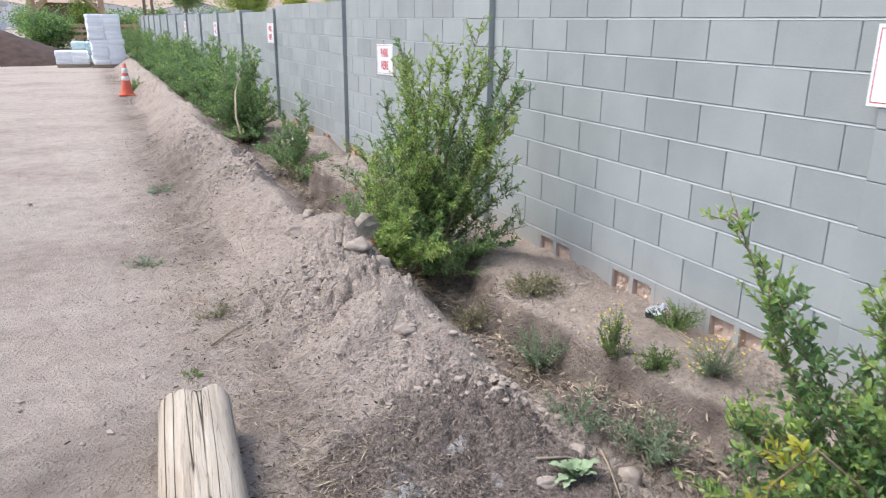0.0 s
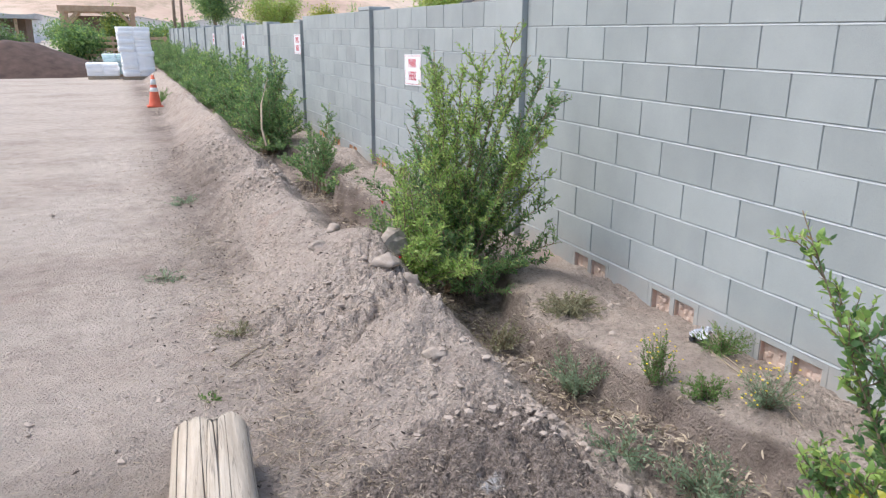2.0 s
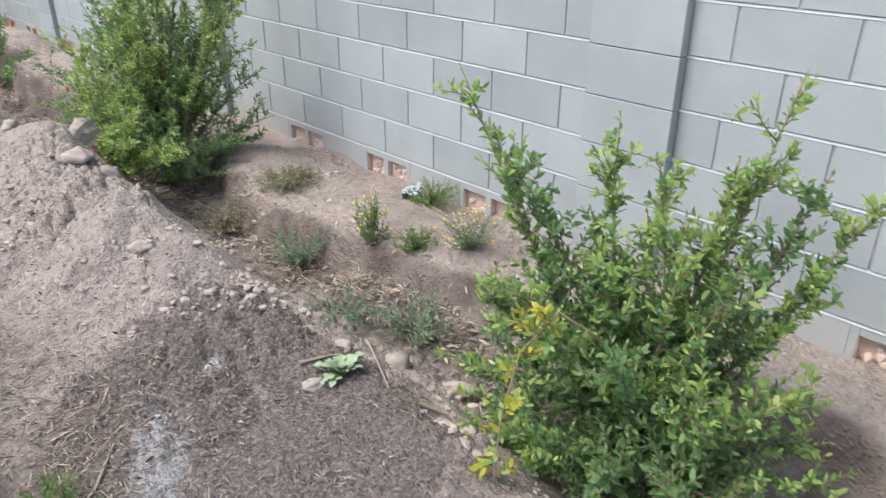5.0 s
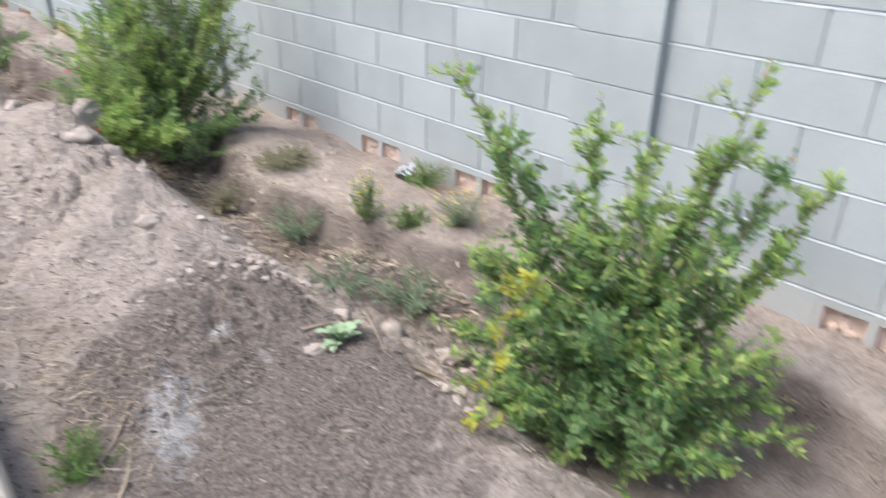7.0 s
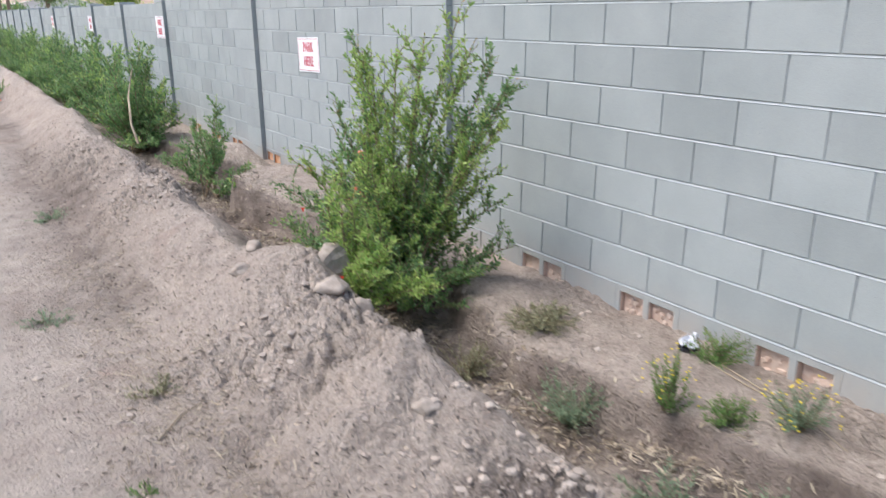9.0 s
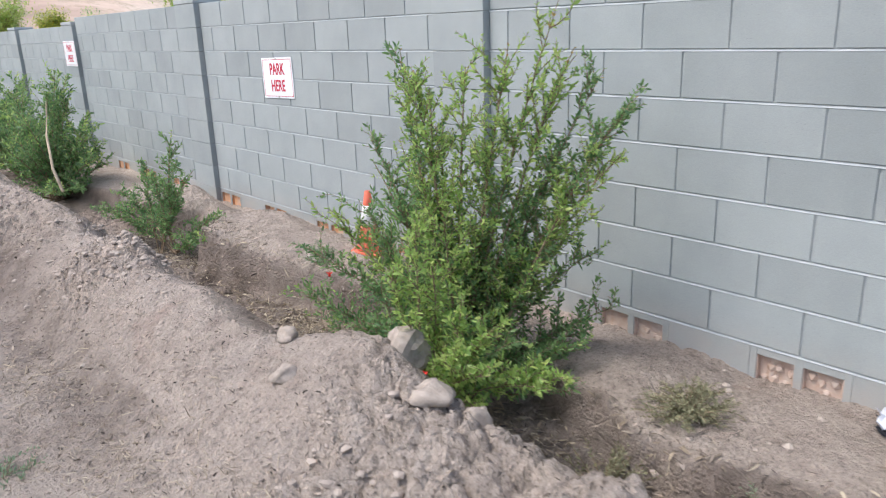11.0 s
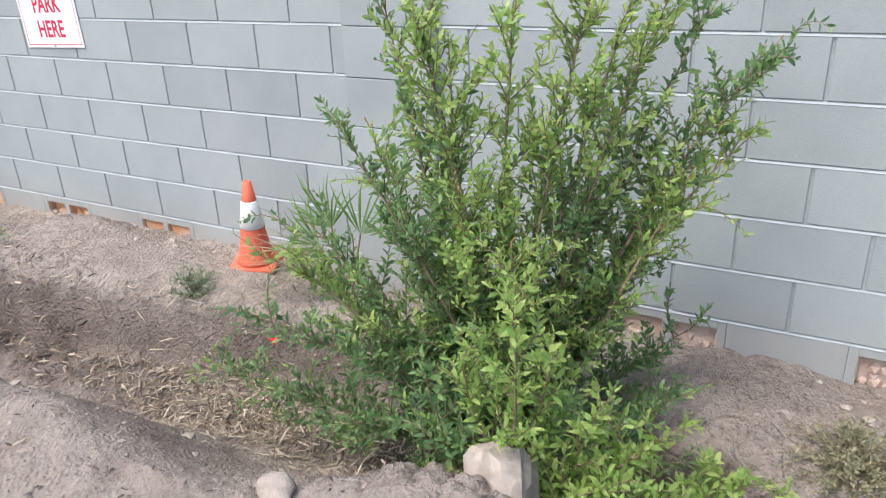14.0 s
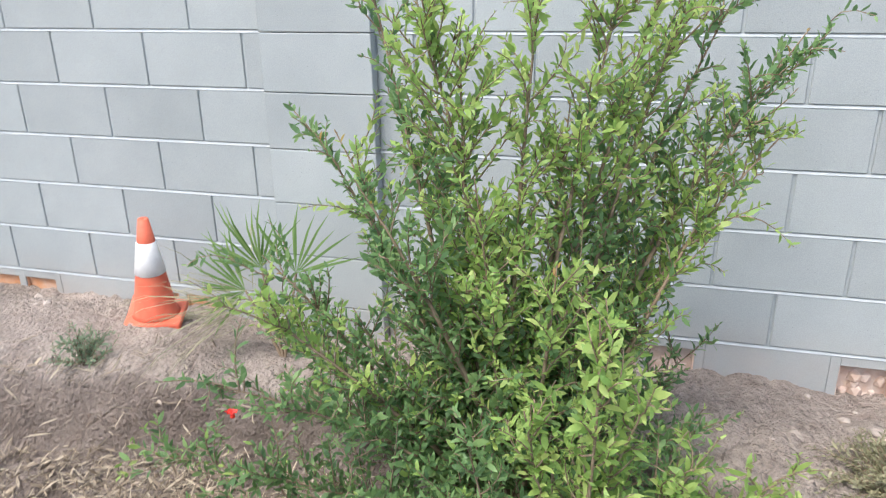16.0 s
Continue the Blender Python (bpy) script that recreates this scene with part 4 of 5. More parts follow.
# ---- the old timber post on the ground ----
def timber_post():
    n, m, length, r = 150, 60, 1.55, 0.128
    th = np.linspace(0, 2 * math.pi, n, endpoint=False)
    v, f = [], []
    cracks = [(1.72, 0.5, 0.007), (2.02, 0.3, 0.009), (1.45, 0.8, 0.006)]
    for j in range(m):
        y = -length + length * j / (m - 1)
        for t in th:
            rr = r / (abs(math.cos(t)) ** 3.2 + abs(math.sin(t)) ** 3.2) ** (1 / 3.2) + 0.006 * float(value_noise(np.array(t * 5), np.array(y * 2.0), 5))
            for c, s, dpt in cracks:
                wob = c + 0.06 * math.sin(3 * y + 9 * s)
                ang = abs((t - wob + math.pi) % (2 * math.pi) - math.pi)
                rr -= dpt * max(0.0, 1 - ang / 0.032) * (1 if (math.sin(2.5 * y + 7 * s) > -0.6) else 0.2)
            if j == m - 1:
                rr *= 0.95
            yy = y + (0.02 * math.sin(3 * t) + 0.012 * math.sin(7 * t + 1) if j > m - 3 else 0)
            v.append((rr * math.cos(t), yy, rr * math.sin(t) * 0.95))
    for j in range(m - 1):
        for i in range(n):
            k = (i + 1) % n
            f.append((j * n + i, (j + 1) * n + i, (j + 1) * n + k, j * n + k))
    v += [(0, 0.012, 0), (0, -length, 0)]
    for i in range(n):
        k = (i + 1) % n
        f.append(((m - 1) * n + i, len(v) - 2, (m - 1) * n + k))
        f.append((i, k, len(v) - 1))
    ob = part("timber_post", mesh_of("timber_post", v, f, LOGWOOD, True))
    ob.matrix_world = pose(0.378, 3.44, -0.018, 0, 0, -5.0)
    return tagged(ob, "weathered grey cracked timber post lying on the dirt", "post")


timber_post()

# ---- far end of the yard ----
def lumpy_heap(name, x, y, rx, ry, h, label, category, mat, seed):
    n, m = 60, 24
    v, f = [(0, 0, h)], []
    for j in range(1, m + 1):
        q = j / m
        for i in range(n):
            a = 2 * math.pi * i / n
            e = 1 + 0.10 * math.sin(2 * a + seed) + 0.06 * math.sin(5 * a + 2 * seed)
            px, py = rx * q * e * math.cos(a), ry * q * e * math.sin(a)
            z = h * max(0.0, (1 - q ** 1.5)) * (1 + 0.35 * float(fbm(np.array(px), np.array(py), 0.5, 3, seed)))
            v.append((px, py, z + 0.08 * float(fbm(np.array(px), np.array(py), 2.5, 3, seed)) * (1 - q)))
    for i in range(n):
        f.append((0, 1 + i, 1 + (i + 1) % n))
    for j in range(m - 1):
        for i in range(n):
            k = (i + 1) % n
            f.append((1 + j * n + i, 1 + (j + 1) * n + i, 1 + (j + 1) * n + k, 1 + j * n + k))
    ob = part(name, mesh_of(name, v, f, mat, True))
    ob.location = (x, y, -0.16)
    return tagged(ob, label, category)


lumpy_heap("compost_mound", -4.6, 31.8, 5.0, 2.8, 1.42, "long dark brown heap of compost on the yard", "dirt pile", COMPOST, 3)


def bag(bm, c, s, seed):
    r = np.random.default_rng(seed)
    res = bmesh.ops.create_cube(bm, size=1.0)
    vs = res["verts"]
    es = list({e for w in vs for e in w.link_edges})
    out = bmesh.ops.bevel(bm, geom=es, offset=0.12, segments=2, affect="EDGES", profile=0.6)
    done = {w for fc in out["faces"] for w in fc.verts} | {w for w in vs if w.is_valid}
    for w in done:
        w.co = Vector((c[0] + w.co.x * s[0] * r.uniform(0.96, 1.04), c[1] + w.co.y * s[1] * r.uniform(0.96, 1.04), c[2] + w.co.z * s[2]))
    return bm


def bag_pallet(x, y, z, w, d, layers, mat, label, seed):
    root = thing("bagged_pallet", x, y, z, label, "bag stack", "pallets of bags")
    if z < 0.2:
        for k in range(3):
            y0 = -d / 2 + k * (d - 0.1) / 2
            part("pallet_runner", boxes(((-w / 2, y0, 0), (w / 2, y0 + 0.1, 0.09))), PALLET, root, "wooden pallet runner")
        for k in range(7):
            x0 = -w / 2 + k * (w - 0.1) / 6
            part("pallet_board", boxes(((x0, -d / 2, 0.091), (x0 + 0.1, d / 2, 0.115))), PALLET, root, "wooden pallet board")
    r = np.random.default_rng(seed)
    for k in range(layers):
        for i in range(2):
            for j in range(2):
                part("bag", bag(bmesh.new(), ((i - 0.5) * w / 2 + r.normal(0, 0.015), (j - 0.5) * d / 2 + r.normal(0, 0.015), 0.115 + 0.065 + 0.125 * k), (w / 2 * 1.06, d / 2 * 1.06, 0.165), seed * 50 + k * 4 + i * 2 + j), mat, root, smooth=True)
    return root


bag_pallet(0.84, 28.2, -0.13, 0.98, 1.0, 6, WRAP, "wrapped stack of white plastic bags on a pallet", 3)
bag_pallet(0.78, 28.22, -0.13 + 0.775, 0.98, 1.0, 6, WRAP, "second stack of white bags on top of the first", 5)
bag_pallet(-0.24, 28.6, -0.13, 0.95, 1.0, 3, WRAP, "low stack of white bags on a pallet", 7)
bag_pallet(0.18, 29.8, -0.13, 0.8, 1.0, 5, TEAL_WRAP, "pale teal wrapped bags behind the white stack", 9)


def end_fence(y):
    root = thing("board_fence", 0, y, -0.14, "low tan rail fence closing the yard", "fence")
    for x in (-1.2, 0.1, 1.4, 2.7):
        part("post", boxes(((x - 0.05, -0.05, 0), (x + 0.05, 0.05, 1.3))), TAN, root)
    for z in (0.25, 0.55, 0.85, 1.12):
        part("rail", boxes(((-1.3, -0.08, z), (2.8, -0.051, z + 0.14))), TAN, root)


end_fence(45.0)


def pergola():
    root = thing("pergola", -0.5, 47.0, -0.14, "tan timber shade structure with braced posts", "pergola")
    for x in (-1.75, 1.75):
        for y in (0, 4):
            p = part("post", boxes(((x - 0.11, y - 0.11, 0), (x + 0.11, y + 0.11, 2.55))), TAN, root)
            s = 1 if x < 0 else -1
            bm = bmesh.new()
            box(bm, (-0.07, -0.08, -0.45), (0.07, 0.08, 0.45))
            bmesh.ops.transform(bm, matrix=Matrix.Translation((x + s * 0.42, y, 2.23)) @ Matrix.Rotation(radians(45 * s), 4, "Y"), verts=bm.verts)
            part("brace", bm, TAN, root)
    for y in (0, 4):
        part("beam", boxes(((-1.95, y - 0.12, 2.55), (1.95, y + 0.12, 2.85))), TAN, root)
    for k in range(9):
        part("rafter", boxes(((-1.75 + k * 0.43, 0.121, 2.6), (-1.67 + k * 0.43, 3.879, 2.78))), TAN, root)
    # added panel, its dark colour stands in for the shade inside
    part("backing", boxes(((-1.6, 4.13, 1.3), (1.6, 4.2, 2.4))), SHADE_IN, root, "dark brown panel painting in the shade at the back")


pergola()


def low_shed():
    root = thing("shed", -9.5, 52, -0.14, "low pale flat-roofed shed beyond the heap", "shed")
    part("wall", boxes(((-5, 0, 0), (5, 4, 2.2))), SHADE_IN, root)
    part("roof", boxes(((-5.6, -1.2, 2.2), (5.6, 4.4, 2.42))), ROOFING, root, "pale flat roof")
    for x in (-4.6, 0, 4.6):
        part("post", boxes(((x - 0.08, -1.0, 0), (x + 0.08, -0.84, 2.2))), TAN, root)


low_shed()


# ---- trees and shrubs in the distance ----
def leafy_crown(g, tips, base, clumps, mats, size, thick):
    base = np.array(base, float)
    for tip in tips:
        pts = g.bend(base, np.array(tip, float), 0.1 * np.linalg.norm(np.array(tip) - base), 7)
        g.tube(pts, thick, thick * 0.15, 5)
        for _ in range(clumps):
            f = g.r.uniform(0.35, 1.05)
            c = base + (np.array(tip) - base) * f + g.r.normal(0, 0.11, 3) * np.linalg.norm(np.array(tip) - base)
            for _ in range(14):
                d = g.r.normal(0, 1, 3)
                d /= np.linalg.norm(d)
                g.leaf(mats[0] if g.r.random() < mats[2] else mats[1], c + g.r.normal(0, size * 1.6, 3), d, np.array((0, 0, 1.0)) + g.r.normal(0, 0.5, 3), size * g.r.uniform(0.7, 1.4), size * 0.5)


def tree(x, y, z, height, width, mats, label, seed, clumps=30, size=0.16, trunk=0.4, name="tree", group="trees beyond the wall"):
    g = Growth(seed)
    g.tube(np.array([(0, 0, -0.1), (0.03 * height * 0.2, 0, height * trunk * 0.5), (0, 0, height * trunk)]), 0.03 * height, 0.02 * height, 8)
    tips = []
    for k in range(22):
        a, q = g.r.uniform(0, 2 * math.pi), math.sqrt(g.r.uniform(0.0, 1.0))
        up = g.r.uniform(0.35, 1.0) * math.sqrt(max(0.05, 1 - q * q * 0.9))
        tips.append((width / 2 * q * math.cos(a), width / 2 * q * math.sin(a), height * (trunk + (1 - trunk) * up)))
    leafy_crown(g, tips, (0, 0, height * trunk * 0.85), clumps, mats, size, 0.008 * height)
    root = thing(name, x, y, z, label, "tree" if name == "tree" else "bush", group)
    part("trunk", g.stems_mesh("trunk"), None, root, "brown trunk and limbs")
    for mat in list(g.leaves):
        part("crown", g.leaf_mesh("crown", mat), None, root, kind="stuff")
    return root


LIME = leaf_material("spring_foliage", [(0.0, (0.22, 0.30, 0.05)), (1.0, (0.42, 0.48, 0.12))])


def polar(az, dist):
    return 0.2 + dist * math.sin(radians(az)), 1.0 + dist * math.cos(radians(az))


for az, dist, hgt, wid, mats, label, seed in (
        (6.7, 62, 6.6, 3.4, (GREEN, YOUNG, 0.8), "dark green broadleaf tree behind the wall", 61),
        (11.1, 66, 5.6, 5.6, (LIME, YOUNG, 0.6), "rounded yellow-green spring tree behind the wall", 62),
        (23.2, 48, 5.0, 3.8, (LIME, YOUNG, 0.6), "yellow-green tree behind the wall", 63),
        (16.6, 72, 3.6, 2.6, (YOUNG, GREEN, 0.7), "small green tree behind the wall", 64),
        (14.3, 80, 4.4, 3.0, (LIME, YELLOW, 0.7), "pale yellow-green tree in the distance", 65)):
    tx, ty = polar(az, dist)
    tree(tx, ty, -0.15, hgt, wid, mats, label, seed)
tree(-1.5, 45.6, -0.14, 2.6, 2.6, (GREEN, YOUNG, 0.75), "large green shrub under the pergola", 66, 40, 0.13, 0.12, "shrub", "shrubs at the yard's end")
tree(0.2, 49.0, -0.14, 3.0, 2.2, (LIME, GREEN, 0.6), "drooping yellow-green shrub by the pergola", 67, 26, 0.13, 0.2, "shrub", "shrubs at the yard's end")
for n, (sx, sy, sh, sw) in enumerate(((-6.0, 47.5, 1.9, 3.4), (-9.2, 46.5, 1.6, 3.6), (-12.5, 47.5, 1.9, 3.6), (-16, 48, 2.1, 4.0))):
    tree(sx, sy, -0.14, sh + 0.5, sw, (WEED, SAGE, 0.5), "dull green shrub behind the heap", 70 + n, 30, 0.14, 0.1, "shrub", "shrubs at the yard's end")
for n, (az, dist, sh, sw) in enumerate(((2.5, 75, 2.2, 5), (4.8, 90, 2.4, 6), (8.5, 95, 2.6, 6), (-2.0, 85, 2.6, 7), (-7.5, 85, 2.6, 8), (13, 100, 2.6, 6))):
    sx, sy = polar(az, dist)
    tree(sx, sy, -0.15, sh, sw, (GREEN, LIME, 0.7), "far green shrub at the foot of the hill", 80 + n, 22, 0.25, 0.1, "shrub", "far shrubs")

for az, dist in ((4.0, 78), (4.5, 83)):
    px, py = polar(az, dist)
    ob = part("utility_pole", lathe([(0.16, 0.0), (0.14, 4.0), (0.11, 10.5)], 10), POLE, smooth=True)
    ob.location = (px, py, -0.15)
    tagged(ob, "tall brown timber utility pole", "pole", "utility poles")


def house(x, y, w, d, h, rise, rz, label, wall_mat, roof_mat, windows=True):
    root = thing("house", x, y, -0.15, label, "house", "houses", rz)
    bm = boxes(((-w / 2, -d / 2, 0), (w / 2, d / 2, h)))
    a = [bm.verts.new(q) for q in ((-w / 2, -d / 2, h), (w / 2, -d / 2, h), (0, -d / 2, h + rise))]
    b = [bm.verts.new(q) for q in ((-w / 2, d / 2, h), (w / 2, d / 2, h), (0, d / 2, h + rise))]
    bm.faces.new(a), bm.faces.new(b[::-1])
    part("wall", bm, wall_mat, root)
    o, t = 0.45, 0.18
    bm = bmesh.new()
    for s in (-1, 1):
        e = rise * o / (w / 2)
        q = [(s * (w / 2 + o), -d / 2 - o, h - e), (0, -d / 2 - o, h + rise), (0, d / 2 + o, h + rise), (s * (w / 2 + o), d / 2 + o, h - e)]
        lo = [bm.verts.new((u[0], u[1], u[2] + 0.01)) for u in q]
        hi = [bm.verts.new((u[0], u[1], u[2] + t)) for u in q]
        bm.faces.new(lo), bm.faces.new(hi)
        for i in range(4):
            bm.faces.new((lo[i], lo[(i + 1) % 4], hi[(i + 1) % 4], hi[i]))
    part("roof", bm, roof_mat, root, "pitched shingle roof")
    if windows:
        for wx in (-w / 4, w / 4):
            part("window", boxes(((wx - 0.5, -d / 2 - 0.04, 1.0), (wx + 0.5, -d / 2 + 0.02, 2.1))), SHADE_IN, root)


hx, hy = polar(31.5, 34)
house(hx, hy, 7.6, 9, 2.7, 1.9, -24, "white stucco house with a grey gable roof behind the wall", STUCCO, DARK_ROOF)
for az, dist, wd in ((-8.0, 120, 14), (-4.5, 150, 12), (7.2, 140, 12), (1.6, 160, 14)):
    qx, qy = polar(az, dist)
    house(qx, qy, wd, 8, 3.0, 1.2, 0, "small pale house at the foot of the hill", STUCCO, ROOFING)


def hills():
    az = np.radians(np.linspace(-75, 100, 220))
    ds = np.linspace(0, 1, 40)
    v, f = [], []
    for d in ds:
        for a in az:
            dist = 230 + 900 * d
            deg = math.degrees(a)
            top = 150 * (0.55 + 0.75 * math.exp(-((deg - 0) / 24) ** 2) + 0.35 * math.exp(-((deg - 45) / 14) ** 2)) * (1 - 0.35 * math.exp(-((deg - 26) / 5) ** 2))
            x, y = dist * math.sin(a), dist * math.cos(a)
            ridge = 1 - np.abs(2 * float(fbm(np.array(x), np.array(y), 0.006, 4, 7)))
            v.append((x, y, -6 + top * (math.sin(d * math.pi / 2) ** 1.2) * (0.62 + 0.45 * ridge)))
    n = len(az)
    for j in range(len(ds) - 1):
        for i in range(n - 1):
            f.append((j * n + i, j * n + i + 1, (j + 1) * n + i + 1, (j + 1) * n + i))
    ob = part("backdrop_hills", mesh_of("backdrop_hills", v, f, HILL, True))
    tagged(ob, "dry pinkish-tan mountain slopes with sparse scrub", "hill", kind="structure")


hills()


# ---- stones, clods, litter and weeds near the path ----
def boulder(x, y, z, s, seed, label, mat=STONE, name="stone", sink=0.3):
    bm = bmesh.new()
    bmesh.ops.create_icosphere(bm, subdivisions=3, radius=1.0)
    r = np.random.default_rng(seed)
    flats = [Vector(q).normalized() for q in r.normal(0, 1, (7, 3))]
    off = r.uniform(0, 50, 3)
    for v in bm.verts:
        for q in flats:
            over = v.co.dot(q) - 0.72
            if over > 0:
                v.co -= q * over * 0.9
        k = 1 + 0.35 * noise.noise(v.co * 1.3 + Vector(off)) + 0.16 * noise.noise(v.co * 4 + Vector(off)) + 0.08 * noise.noise(v.co * 9 + Vector(off))
        v.co = Vector((v.co.x * s[0] * k, v.co.y * s[1] * k, v.co.z * s[2] * k))
    ob = part(name, bm, mat, smooth=s[0] < 0.09)
    ob.matrix_world = pose(x, y, z + s[2] * 0.05, 0, 0, r.uniform(0, 360))
    return tagged(ob, label, "stone", "stones on the bank")


for n, (x, y, s, label) in enumerate((
        (1.60, 5.0, (0.125, 0.10, 0.10), "large pale clod of dried earth beside the bush"), (1.44, 4.67, (0.085, 0.075, 0.05), "rounded pale stone on the bank's crest"),
        (1.545, 4.55, (0.06, 0.05, 0.05), "rounded dusty stone on the bank"), (1.58, 2.92, (0.035, 0.03, 0.025), "small pale stone on the bank"), (1.40, 2.62, (0.04, 0.03, 0.02), "small pale stone on the bank"),
        (1.62, 2.75, (0.045, 0.04, 0.03), "small dusty stone on the bank"), (0.584, 3.16, (0.03, 0.02, 0.012), "flat pale stone chip"), (1.75, 2.62, (0.07, 0.05, 0.04), "dusty stone at the ditch's edge"),
        (1.86, 2.42, (0.06, 0.05, 0.035), "dusty stone at the ditch's edge"), (1.36, 5.45, (0.05, 0.045, 0.035), "dry clod on the bank"), (1.2, 5.2, (0.06, 0.05, 0.035), "dry clod on the bank"),
        (2.62, 4.22, (0.025, 0.02, 0.015), "small white stone by the wall"), (2.55, 4.45, (0.03, 0.025, 0.02), "small white stone by the wall"), (1.30, 3.62, (0.05, 0.04, 0.03), "dry clod on the bank"))):
    boulder(x, y, gz(x, y), s, 200 + n, label)


def scatter_clods(count, seed):
    """Many small clods and pebbles, thickest along the bank."""
    r = np.random.default_rng(seed)
    v, f = [], []
    ico = bmesh.new()
    bmesh.ops.create_icosphere(ico, subdivisions=1, radius=1.0)
    iv = np.array([w.co[:] for w in ico.verts])
    ifc = [tuple(w.index for w in q.verts) for q in ico.faces]
    ico.free()
    n = count * 4
    y = 1.2 + 9.5 * r.random(n) ** 1.15
    x = np.where(r.random(n) < 0.8, r.normal(1.45, 0.33, n), r.uniform(-0.8, 2.9, n))
    keep = (x < 2.88) & (x > -1.5) & (r.random(n) < 0.3 + 1.6 * value_noise(x * 1.5, y * 1.5, 77)) & ((np.hypot((x - 1.1) / 0.5, (y - 2.5) / 0.75) > 1) | (r.random(n) < 0.12)) & ((y > 3.5) | (x > 1.5) | (r.random(n) < 0.3)) & (r.random(n) < 0.12 + crumble(x, y))
    x, y = x[keep][:count], y[keep][:count]
    size = np.minimum(0.0040 * np.exp(r.normal(0.2, 0.7, len(x))) * (1 + 0.6 * crumble(x, y) * (x > 1.0) * (x < 1.9)), 0.019)
    zs = ground_z(x, y)
    for px, py, pz, s in zip(x, y, zs, size):
        p = iv * (1 + r.normal(0, 0.2, iv.shape)) * s * np.array((1.25, 1.0, 0.75))
        a = r.uniform(0, 6.28)
        p = np.stack([p[:, 0] * math.cos(a) - p[:, 1] * math.sin(a), p[:, 0] * math.sin(a) + p[:, 1] * math.cos(a), p[:, 2]], 1)
        o = len(v)
        v.extend(p + np.array((px, py, pz + 0.05 * s)))
        f.extend([tuple(i + o for i in q) for q in ifc])
    ob = part("clods", mesh_of("clods", v, f, CLOD))
    tagged(ob, "crumbled dry clods and pebbles scattered over the bank", "clods", kind="stuff")


scatter_clods(7500, 5)


def scatter_slivers(name, count, seed, place, size, mat, label, category, lift=0.3, slim=(0.05, 0.22)):
    """Flat dry slivers lying about: straw, leaves, chips."""
    g = Growth(seed)
    spots = np.array([place(g.r) for _ in range(count)])
    for (x, y), z in zip(spots, ground_z(spots[:, 0], spots[:, 1])):
        ln = size * g.r.uniform(0.35, 1.6)
        d = np.array((g.r.normal(), g.r.normal(), g.r.normal() * lift))
        d /= np.linalg.norm(d)
        g.leaf(mat, np.array((x, y, z + 0.004 + 0.008 * g.r.random())), d, np.array((0, 0, 1.0)) + g.r.normal(0, 0.5, 3), ln, max(0.0022, ln * g.r.uniform(*slim)))
    return tagged(part(name, g.leaf_mesh(name, mat)), label, category, kind="stuff")


scatter_slivers("ditch_litter", 5200, 91, lambda r: ((lambda q: (r.normal(2.02 + 0.05 * (q < 3.6), 0.10), q))(2.4 + 6.8 * r.random() ** 1.2)), 0.034, STRAW, "dry leaves and wood shavings littering the ditch", "litter", 0.35, (0.06, 0.26))
scatter_slivers("leaf_litter", 3200, 92, lambda r: (r.normal(2.03, 0.15), r.normal(6.2, 0.36)), 0.055, STRAW, "thick dry bark litter beside the tall bush", "litter", 0.35, (0.03, 0.10))
scatter_slivers("dark_litter", 5000, 96, lambda r: (r.normal(2.03, 0.13), 2.2 + 7.0 * r.random() ** 1.3), 0.035, CHIP, "dark leaf litter in the ditch", "litter", 0.3)
scatter_slivers("straw", 4200, 93, lambda r: (r.normal(0.70, 0.17), r.choice((2.75, 3.1, 3.6, 4.3, 4.9, 5.6, 6.5)) + r.normal(0, 0.22)), 0.05, STRAW, "loose dry straw along the foot of the bank", "straw", 0.2, (0.02, 0.07))
scatter_slivers("yard_straw", 2200, 94, lambda r: (0.75 - 2.4 * r.random() ** 1.5, 2.2 + 9 * r.random() ** 1.3), 0.028, STRAW, "bits of straw on the yard", "straw", 0.15, (0.03, 0.12))
scatter_slivers("humus_flecks", 8000, 97, lambda r: (r.normal(0.82, 0.30), 2.6 + 9.0 * r.random() ** 1.3), 0.020, CHIP, "dark brown crumbs of bark strewn along the bank", "litter", 0.25, (0.12, 0.4))
scatter_slivers("burnt_chips", 6500, 95, lambda r: (r.normal(1.15, 0.28), r.normal(2.55, 0.42)), 0.018, CHIP, "charred mulch chips on the low bank", "mulch", 0.3)


